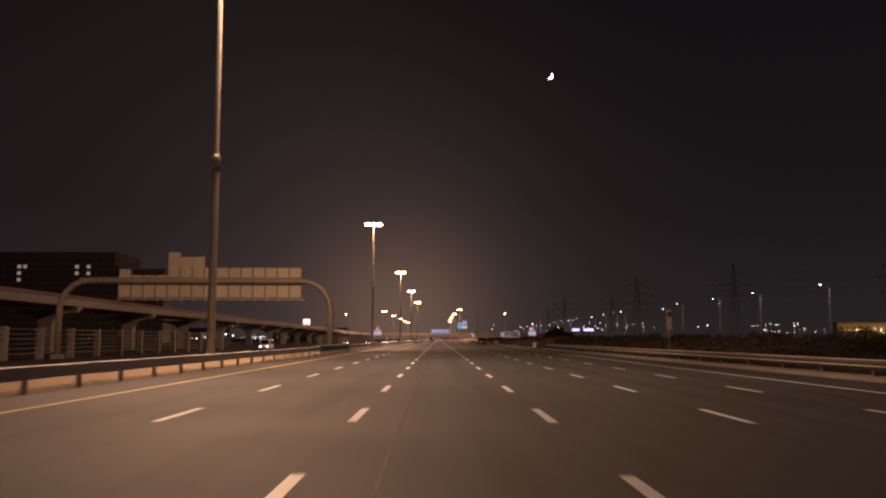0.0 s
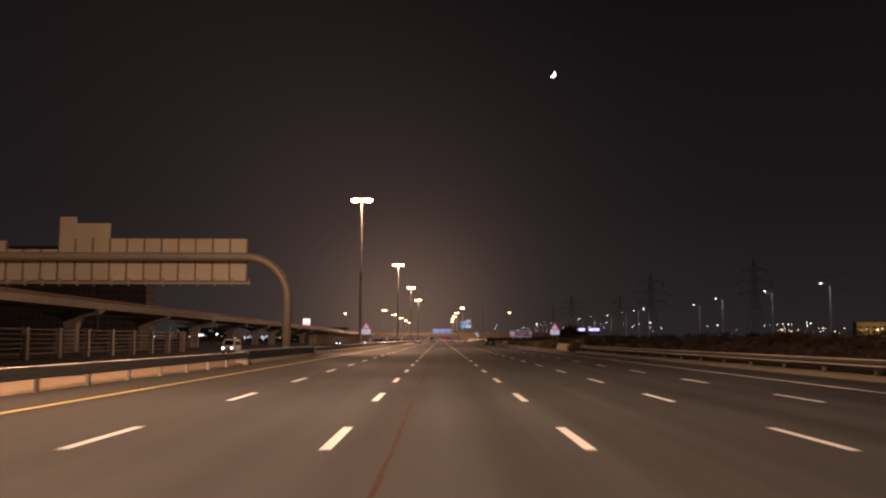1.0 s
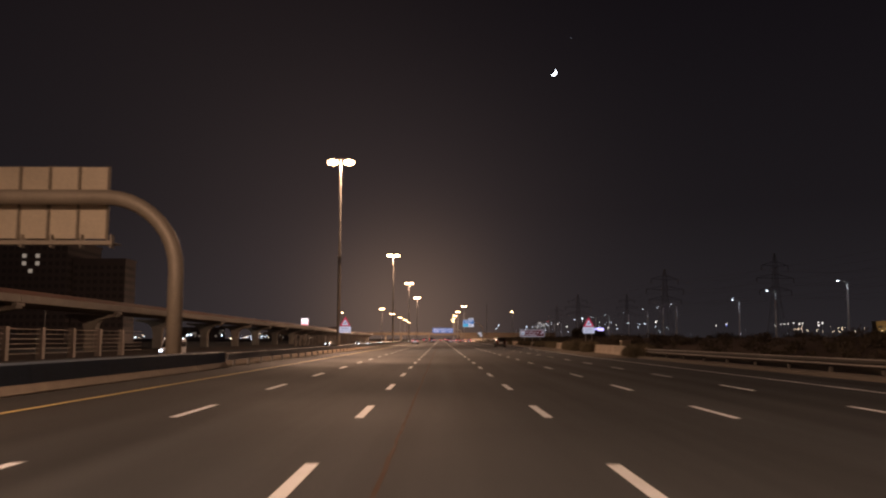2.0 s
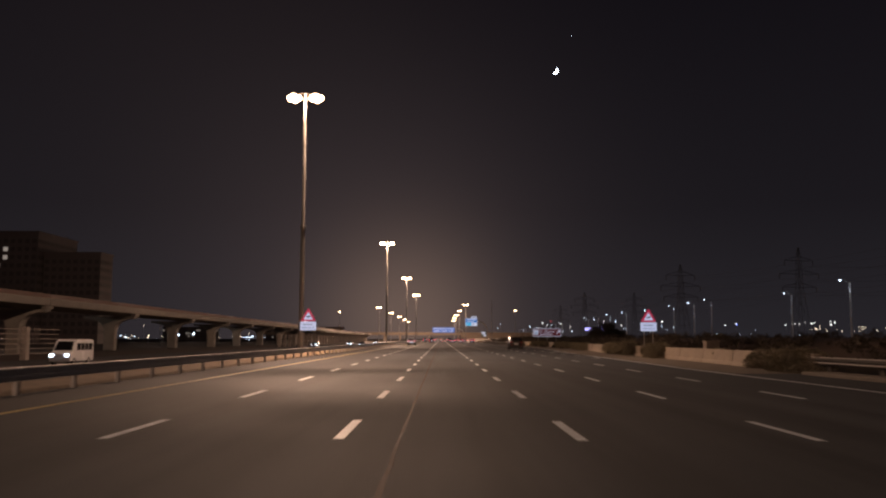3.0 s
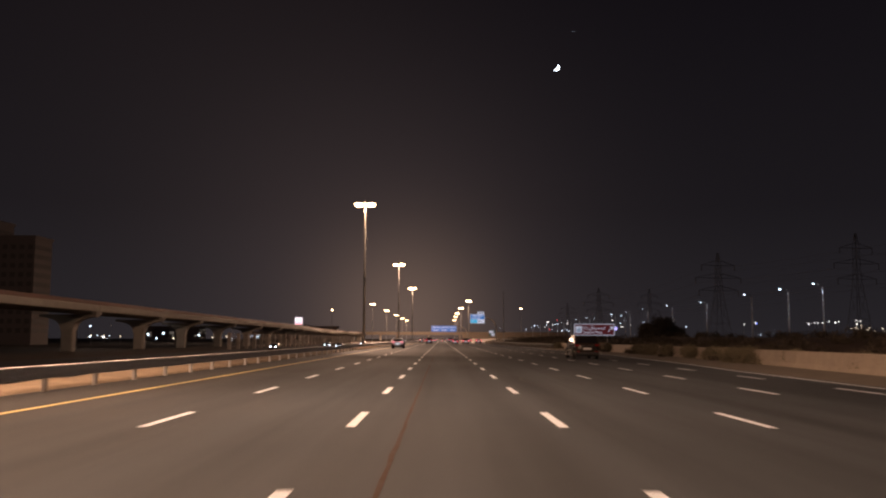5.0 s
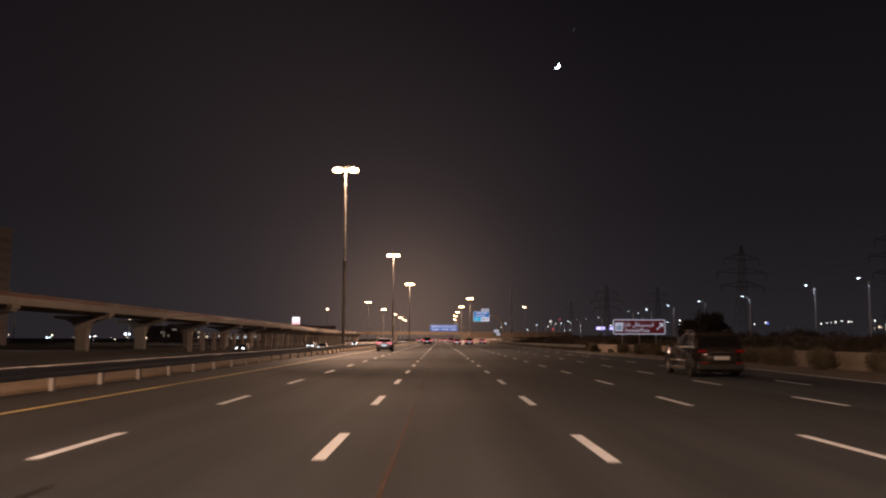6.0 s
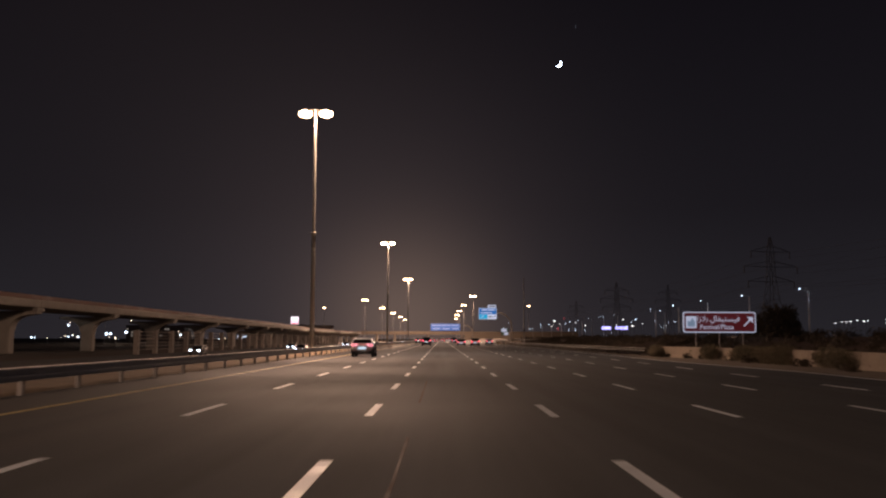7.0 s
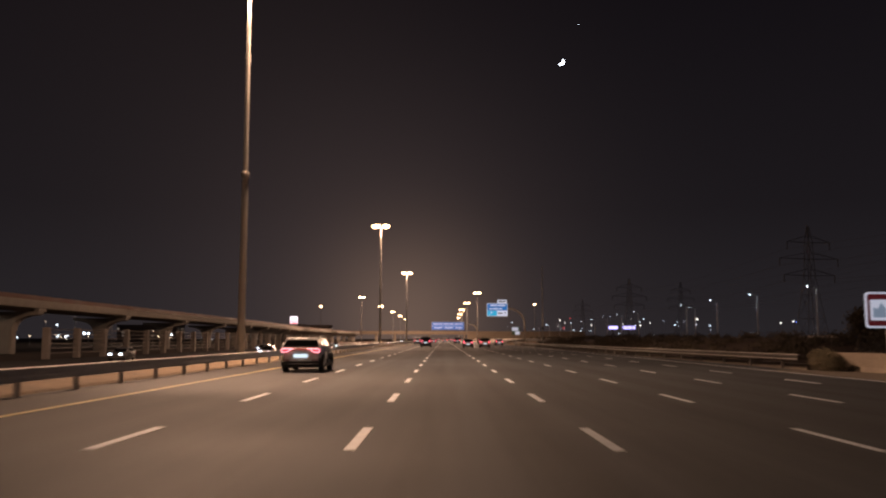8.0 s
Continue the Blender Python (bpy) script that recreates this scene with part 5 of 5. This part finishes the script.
# a white van that comes the other way
def van():
    whole = thing("van", "oncoming white minibus with lit head lamps", "van")
    bm = outline(bmesh.new(), [(-2.7, 0.35), (2.45, 0.35), (2.62, 0.6), (2.6, 1.05), (1.85, 1.3), (1.15, 2.2), (0.9, 2.32), (-2.55, 2.32), (-2.72, 2.1)], -0.95, 0.95)
    bmesh.ops.bevel(bm, geom=bm.edges[:], offset=0.07, segments=2, affect="EDGES")
    bmesh.ops.rotate(bm, verts=bm.verts[:], matrix=Matrix.Rotation(radians(90), 3, "Z"))
    part("body", bm, CAR_WHITE, whole)
    for s in (-1, 1):
        for k in range(4):
            part("side_window", boxed(s * 0.95 - 0.012, s * 0.95 + 0.012, -2.3 + 0.88 * k, -1.52 + 0.88 * k, 1.35, 1.98, bevel=0.01), CAR_GLASS, whole, "dark tinted glass")
        for y in (1.65, -1.6):
            hub = part("wheel", lathe_x(bmesh.new(), [(-0.1, 0.2), (-0.11, 0.32), (-0.08, 0.35), (0.08, 0.35), (0.11, 0.32), (0.1, 0.2)], 20), TYRE, whole)
            hub.matrix_basis = pose(s * 0.86, y, 0.35)
            part("rim", lathe_x(bmesh.new(), [(-0.08, 0.01), (-0.08, 0.21), (0.08, 0.21), (0.08, 0.01)], 16), RIM, hub)
        part("head_lamp", boxed(s * 0.68 - 0.17, s * 0.68 + 0.17, 2.5, 2.645, 0.82, 1.0, bevel=0.03), HEAD_LENS, whole, "lit white head lamp")
    glass = outline(bmesh.new(), [(-0.8, -0.52), (0.8, -0.52), (0.68, 0.5), (-0.68, 0.5)], -0.012, 0.012)
    bmesh.ops.rotate(glass, verts=glass.verts[:], matrix=Matrix.Rotation(radians(38), 3, "X"))
    bmesh.ops.translate(glass, verts=glass.verts[:], vec=(0, 1.52, 1.76))
    part("windscreen", glass, CAR_GLASS, whole, "dark tinted glass")
    return whole


van().matrix_basis = pose(-33.7, 174.1, FAR_SIDE_Z, 0, 0, 180)


def head_light(x, y, power):
    """The beam of a car's head lamps."""
    data = bpy.data.lights.new("head_light", "SPOT")
    data.energy, data.shadow_soft_size, data.color = power, 0.1, (0.86, 0.93, 1.0)
    data.spot_size, data.spot_blend = radians(62), 0.9
    new("head_light", data).matrix_basis = look((x, y, 0.75), (x + 0.4, y + 14, 0.0))


head_light(-6.4, 286.0 + 4.78, 600)
# ---- plants ----


def bush(seed, size, count, mat, leaf=0.055):
    rng = random.Random(seed)
    shrub = thing("bush", "dusty grey-green rounded desert bush beside the road", "bush", "roadside bushes")
    bm = bmesh.new()
    for _ in range(16):
        a, r = rng.uniform(0, 6.28), rng.uniform(0.3, 0.75)
        tip = (size[0] * r * math.cos(a), size[1] * r * math.sin(a), size[2] * rng.uniform(0.7, 1.3))
        mid = (tip[0] * 0.45, tip[1] * 0.45, tip[2] * 0.5)
        rod(bm, (0.05 * math.cos(a), 0.05 * math.sin(a), -0.06), mid, 0.02, 0.014, 5)
        rod(bm, mid, tip, 0.014, 0.005, 5)
    part("woody_frame", bm, BARK, shrub)
    bm = bmesh.new()
    leaf_cloud(bm, (0, 0, size[2] * 0.48), (size[0], size[1], size[2]), count, leaf, rng)
    part("foliage", bm, mat, shrub)
    return shrub


BUSHES = [bush(3, (1.05, 1.25, 1.05), 8000, LEAF), bush(7, (1.1, 2.3, 0.95), 13000, LEAF), bush(11, (0.6, 0.7, 0.75), 3400, LEAF)]
# kind, from, to along the wall, height, and how far the middle stands behind the wall's foot
PLACES = [(1, 130.0, 137.0, 1.35, 0.1), (0, 136.6, 140.0, 1.15, 0.1), (2, 147.4, 149.6, 1.05, 0.75), (2, 153.7, 155.3, 1.0, 0.8), (1, 160.0, 167.0, 1.52, 0.0), (0, 172.6, 176.6, 1.62, 0.1), (0, 175.4, 179.6, 1.5, 0.0),
          (1, 178.8, 185.5, 1.4, 0.0), (0, 184.0, 189.8, 1.3, 0.2), (2, 192.6, 195.8, 1.05, 0.75), (2, 201.4, 204.8, 1.05, 0.75), (1, 206.2, 215.5, 1.25, 0.0), (0, 216.2, 219.8, 1.15, 0.1), (0, 222.6, 226.4, 1.2, 0.1),
          (0, 229.6, 233.3, 1.22, 0.0), (1, 234.4, 240.5, 1.28, 0.1), (1, 239.5, 245.6, 1.22, 0.1), (0, 259.0, 263.3, 1.24, 0.0), (1, 266.0, 272.0, 1.32, 0.0), (1, 270.5, 277.0, 1.3, 0.1), (0, 279.2, 282.4, 1.3, 0.0),
          (2, 284.4, 285.8, 1.0, 0.75), (0, 288.2, 292.8, 1.18, 0.1)]
rng = random.Random(5)
used = set()
for kind, y0, y1, height, back in PLACES:
    sy, sz = (y1 - y0) / (2.6, 4.8, 1.45)[kind], height / (1.42, 1.3, 1.02)[kind]
    sx = 0.75 * sz + 0.25 * rng.uniform(0.8, 1.2)
    y = (y0 + y1) / 2
    m = pose(wall_foot(y) + back, y, -0.06, 0, 0, rng.uniform(-8, 8) + (180 if rng.random() < 0.5 else 0))
    if kind in used:
        ob = copy_thing(BUSHES[kind], m)
    else:
        ob = BUSHES[kind]
        ob.matrix_basis = m
        used.add(kind)
    ob.scale = (sx, sy, sz)


def scrub_band():
    """Low scrub on the bank behind the barrier."""
    rng = random.Random(21)
    bm = bmesh.new()
    for k in range(1250):
        x, y = (rng.uniform(21, 60), rng.uniform(14, 580)) if k < 430 else (rng.uniform(18.6, 30), rng.uniform(0, 470))
        s = rng.uniform(0.5, 1.2) * (1.0 if x > 22 else 0.6)
        leaf_cloud(bm, (x, y, ground_height(x, y) + 0.35 * s), (s, s * 1.3, s * 0.75), 110, 0.12, rng)
    tagged(part("scrub", bm, LEAF_DARK), "dark low scrub covering the bank", "scrub", kind="stuff")


scrub_band()


def tree(seed, height, spread):
    rng = random.Random(seed)
    whole = thing("tree", "dark bushy roadside tree with a broad crown", "tree", "dark trees")
    bm = bmesh.new()
    rod(bm, (0, 0, -0.3), (0.1, 0, height * 0.38), 0.22, 0.15, 9)
    for k in range(9):
        a = k * 0.7 + rng.uniform(-0.2, 0.2)
        mid = (0.1 + spread * 0.3 * math.cos(a), spread * 0.3 * math.sin(a), height * rng.uniform(0.5, 0.62))
        tip = (spread * 0.75 * math.cos(a), spread * 0.75 * math.sin(a), height * rng.uniform(0.65, 0.9))
        rod(bm, (0.1, 0, height * 0.36), mid, 0.1, 0.06, 6)
        rod(bm, mid, tip, 0.06, 0.02, 6)
    part("trunk", bm, BARK, whole)
    bm = bmesh.new()
    leaf_cloud(bm, (0, 0, height * 0.48), (spread * 1.2, spread * 1.2, height * 0.52), 5200, 0.17, rng, 0.25, -0.8)
    leaf_cloud(bm, (0.2, 0, height * 0.2), (spread * 1.5, spread * 1.4, height * 0.24), 2200, 0.17, rng, 0.25, -0.8)
    part("crown", bm, LEAF_DARK, whole)
    return whole


for k, (x, y, h, s) in enumerate(((45.3, 333.6, 5.5, 2.4), (48.0, 337, 3.3, 1.7), (42.9, 336.4, 3.8, 1.9), (51.5, 346, 2.7, 1.8))):
    tree(40 + k, h, s).matrix_basis = pose(x, y, ground_height(x, y))

# pale concrete box behind the roadside blocks
cabinet = thing("utility_box", "pale concrete utility box behind the roadside blocks", "utility box", m=pose(20.5, 160.1, -0.06))
part("housing", boxed(-0.5, 0.5, -0.45, 0.45, 0, 1.3, bevel=0.06), CONCRETE_PALE, cabinet)
part("lid", boxed(-0.56, 0.56, -0.51, 0.51, 1.3, 1.42, bevel=0.04), CONCRETE_PALE, cabinet)

# ---- distant buildings and lamps ----


def block_building(name, label, x0, x1, y0, y1, h, floors, cols, wall, lit_share, seed, lit_cells=()):
    """A far block with rows of real window recesses on the faces towards the road."""
    rng = random.Random(seed)
    house = thing(name, label, "building", "distant buildings")
    part("wall", boxed(x0, x1, y0, y1, -0.06 if x0 > 0 else FAR_SIDE_Z - 0.1, h), wall, house)
    part("roof", boxed(x0 - 0.4, x1 + 0.4, y0 - 0.4, y1 + 0.4, h, h + 0.9), wall, house)
    step, fw, fs = (h - 4) / floors, (x1 - x0) / cols, (y1 - y0) / cols
    front = mesh_of(boxed(-fw * 0.3, fw * 0.3, -0.12, 0.1, 0, step * 0.5), "window")
    side = mesh_of(boxed(-0.1, 0.12, -fs * 0.3, fs * 0.3, 0, step * 0.5), "window")
    front_lit, side_lit = front.copy(), side.copy()
    for f in range(floors):
        z = 3.2 + f * step
        for c in range(cols):
            lit = rng.random() < lit_share or (f, c) in lit_cells
            shared("window", front_lit if lit else front, WINDOW_LIT if lit else WINDOW_DARK, house, pose(x0 + (c + 0.5) * fw, y0, z))
            lit = rng.random() < lit_share
            shared("window", side_lit if lit else side, WINDOW_LIT if lit else WINDOW_DARK, house, pose(x1, y0 + (c + 0.5) * fs, z))
    return house


block_building("apartment_block", "tall dark apartment block with a few lit windows", -276, -172, 465, 505, 46, 12, 34, FACADE, 0.0, 3, {(10, 29), (9, 29), (10, 27), (9, 27), (8, 28), (10, 17), (9, 17), (8, 17), (10, 18)})
block_building("apartment_block", "lower dark wing of an apartment block", -171.5, -147, 470, 484, 37.5, 10, 8, FACADE, 0.0, 4)
block_building("office_building", "low warmly lit building beyond the side road", 336, 440, 738, 745, 15, 3, 18, FACADE_WARM, 0.10, 5)
block_building("office_building", "low dark building with a band of lit windows", -330, -270, 1135, 1165, 14, 3, 24, FACADE, 0.16, 6)
block_building("office_building", "low dark building with a band of lit windows", -175, -130, 1246, 1276, 16, 3, 20, FACADE, 0.12, 8)
block_building("apartment_block", "distant dark block under the sky glow", -390, -290, 2049, 2099, 30, 6, 16, FACADE, 0.05, 9)

# wall lamps of the warmly lit building
for x in (346, 366, 386, 408, 430):
    data = bpy.data.lights.new("wall_lamp", "POINT")
    data.energy, data.shadow_soft_size, data.color = 2000, 0.5, (1.0, 0.62, 0.24)
    new("wall_lamp", data).matrix_basis = pose(x, 724, 9)
    post = thing("street_lamp", "warm lamp on a post lighting a facade", "street lamp", "facade lamps", m=pose(x, 724, 0))
    part("pole", rod(bmesh.new(), (0, 0, -0.06), (0, 0, 9.2), 0.12, 0.09, 8), POLE, post)
    bm = bmesh.new()
    bmesh.ops.create_icosphere(bm, subdivisions=2, radius=0.5, matrix=Matrix.Translation((0, 0, 9.75)))
    part("lamp_globe", bm, FAR_WARM, post, "glowing warm globe")

# red and white billboard on a far roof
billboard = thing("billboard", "bright red and white billboard on a far rooftop", "billboard", m=pose(-307, 2049.8, 30.85))
part("frame", boxed(-8, 8, 0, 1.2, 0, 16), DARK_METAL, billboard)
part("white_field", boxed(-7.8, 7.8, -0.2, -0.02, 0.5, 15.6), BILLBOARD, billboard)
for z0, z1 in ((0.9, 2.9), (4.4, 5.7), (7.2, 8.1)):
    part("red_stripe", boxed(-6.8, 6.8, -0.3, -0.204, z0, z1), BILLBOARD_RED, billboard)

# violet screens beyond the side road
for x, w in ((205, 11), (224, 15)):
    screen = thing("led_screen", "bright violet-white advertising screen beside a far road", "screen", "far screens", m=pose(x, 1308, 0))
    part("stand", boxed(-0.8, 0.8, 0, 1.2, -0.06, 13), DARK_METAL, screen)
    part("panel", boxed(-w / 2 - 0.3, w / 2 + 0.3, -0.6, 0, 13.2, 17.6, bevel=0.1), DARK_METAL, screen)
    part("display", boxed(-w / 2, w / 2, -0.75, -0.62, 13.6, 17.2), SCREEN, screen)


def far_lamps(label, mat, spots, r):
    """Many small lamps on thin posts, far off."""
    glass, posts = bmesh.new(), bmesh.new()
    for x, y, z in spots:
        bmesh.ops.create_icosphere(glass, subdivisions=1, radius=r * (0.6 + 0.7 * random.random()) * (0.5 + y / 1390), matrix=Matrix.Translation((x, y, z)))
        rod(posts, (x, y, -0.06 if x > 0 else FAR_SIDE_Z - 0.1), (x, y, z - 0.1), 0.09, 0.06, 4)
    lamps = thing("distant_lamps", label, "street lamp", kind="stuff")
    part("lamp_glass", glass, mat, lamps)
    part("lamp_posts", posts, DARK_METAL, lamps)


rng = random.Random(77)
warm_left = [(rng.uniform(-560, -95), rng.uniform(457, 1246), rng.uniform(1.5, 4)) for _ in range(34)]
warm_left += [(rng.uniform(-330, -90), rng.uniform(346, 720), rng.uniform(0.5, 2.5)) for _ in range(14)]
warm_right = [(rng.uniform(262, 440), rng.uniform(678, 731), rng.uniform(7.0, 11)) for _ in range(60)]
cool_right = [(rng.uniform(120, 520), rng.uniform(664, 1523), rng.uniform(5, 13)) for _ in range(18)]
cool_left = [(rng.uniform(-420, -150), rng.uniform(600, 1108), rng.uniform(0, 3)) for _ in range(10)]
yard = [(-393.3, 1141, 14.7), (-403.8, 1167, 2.9), (-331, 1017, 2.4), (-334, 1010, 3.6), (-291, 928, 3.0), (-175.8, 682.6, 3.7), (-178.5, 684, 3.7), (-158.7, 657.6, 4.3), (-280.8, 1024, 1.3), (-234, 1004, 4.4), (-325.9, 919.8, 1.8), (-328.5, 920, 1.8)]
far_row = [(rng.uniform(60, 260), rng.uniform(1107, 2076), rng.uniform(9, 22)) for _ in range(16)]
far_lamps("scattered warm lamps of the far town", FAR_WARM, warm_left + warm_right, 0.2)
far_lamps("scattered white lamps of the far town", FAR_COOL, cool_right + cool_left, 0.18)
far_lamps("bright white lamps of a yard beyond the viaduct", FAR_COOL, yard, 0.5)
far_lamps("distant cool lamps along a far road", FAR_COOL, far_row, 0.28)
town_right = [(139.8, 1300, 23.8), (152.6, 1300, 20.7), (165.3, 1300, 22.3), (200.6, 1300, 28.7), (224.5, 1300, 25.6), (240.5, 1300, 25.6), (248.4, 1300, 20.9), (280.4, 1300, 22.6), (304.4, 1300, 25.8)]
town_right += [(rng.uniform(120, 330), rng.uniform(1280, 1330), rng.uniform(17, 24)) for _ in range(10)]
far_lamps("pale lamps of the town beyond the exit", FAR_PALE, town_right[::2], 0.4)
far_lamps("white lamps of the town beyond the exit", FAR_COOL, town_right[1::2], 0.34)
terminal = [(x + rng.uniform(-3, 3), 4600, z) for z in (7, 12.4) for x in list(range(-1018, -947, 7)) + list(range(-929, -876, 7)) if rng.random() < 0.8]
far_lamps("long rows of white lamps of a far lit building", FAR_COOL, terminal, 0.3)
ridge = [(320, 1080, 17.2), (332, 1080, 18.9), (388.4, 1080, 18), (394.8, 1080, 19.1), (398.8, 1080, 19.1), (403.5, 1080, 19.5), (410, 1080, 20.6), (416.8, 1080, 19.7), (420.3, 1080, 20.2), (438.8, 1080, 21.5), (443.4, 1080, 21), (439.2, 1080, 18.1)]
far_lamps("pale paired lamps of far buildings", FAR_PALE, ridge, 0.42)
far_lamps("distant red lamps on masts", FAR_RED, [(150, 1287, 26), (118, 1107, 12)], 0.4)
far_lamps("distant blue sign lamps", FAR_BLUE, [(322, 1048, 17.6)], 0.42)

# street lamps added at chosen places to brighten the ground beyond the viaduct
for x, y in ((-86, 363), (-118, 560), (-92, 543), (-150, 640), (-140, 581), (-205, 700), (-90, 263), (-310, 498)):
    data = bpy.data.lights.new("town_lamp", "POINT")
    data.energy, data.shadow_soft_size, data.color = 1800, 0.3, (1.0, 0.78, 0.58)
    new("town_lamp", data).matrix_basis = pose(x, y, 9.5)
    post = thing("street_lamp", "street lamp added to light the ground beyond the viaduct", "street lamp", "town street lamps", m=pose(x, y, 0))
    part("pole", rod(bmesh.new(), (0, 0, FAR_SIDE_Z - 0.1), (0, 0, 10.0), 0.1, 0.07, 8), POLE, post)
    head = part("lamp_head", boxed(-0.35, 0.35, -0.2, 0.2, 9.95, 10.15, bevel=0.05), POLE, post)
    part("lens", boxed(-0.3, 0.3, -0.17, 0.17, 9.86, 9.945, bevel=0.02), FAR_WARM, head, "glowing warm lamp glass")

# ---- moon and star ----


def moon():
    """The lit crescent of the moon, its bright limb turned down to the right."""
    R, n = 19.0, 24
    bm = bmesh.new()
    rows = []
    for k in range(n + 1):
        a = math.pi * (k / n) - math.pi / 2
        outer = Vector((R * math.cos(a), 0, R * math.sin(a)))
        inner = Vector((0.28 * R * math.cos(a), 0, R * math.sin(a)))
        rows.append((outer, inner))
    front = []
    for outer, inner in rows:
        mid = (outer + inner) / 2 + Vector((0, -6, 0))
        front.append([bm.verts.new(p) for p in (outer, mid, inner)])
    for a, b in zip(front, front[1:]):
        for k in range(2):
            bm.faces.new((a[k], a[k + 1], b[k + 1], b[k]))
    bmesh.ops.remove_doubles(bm, verts=bm.verts[:], dist=0.01)
    return bm


MOON_WAY = (0.12638, 0.94604, 0.29838)
MOON_AT = Vector((0, 124, 1.5)) + Vector(MOON_WAY) * 4850
crescent = part("moon", moon(), MOON, smooth=True)
tagged(crescent, "bright white crescent moon in the night sky", "moon")
crescent.matrix_basis = pose(*MOON_AT, -17, 35, -8)
star_at = Vector((0, 124, 1.5)) + Vector((0.1440, 0.9313, 0.3346)) * 4850
bm = bmesh.new()
bmesh.ops.create_icosphere(bm, subdivisions=1, radius=1.1)
star = part("star", bm, FAR_COOL)
tagged(star, "single faint star near the moon", "star")
star.matrix_basis = pose(*star_at)
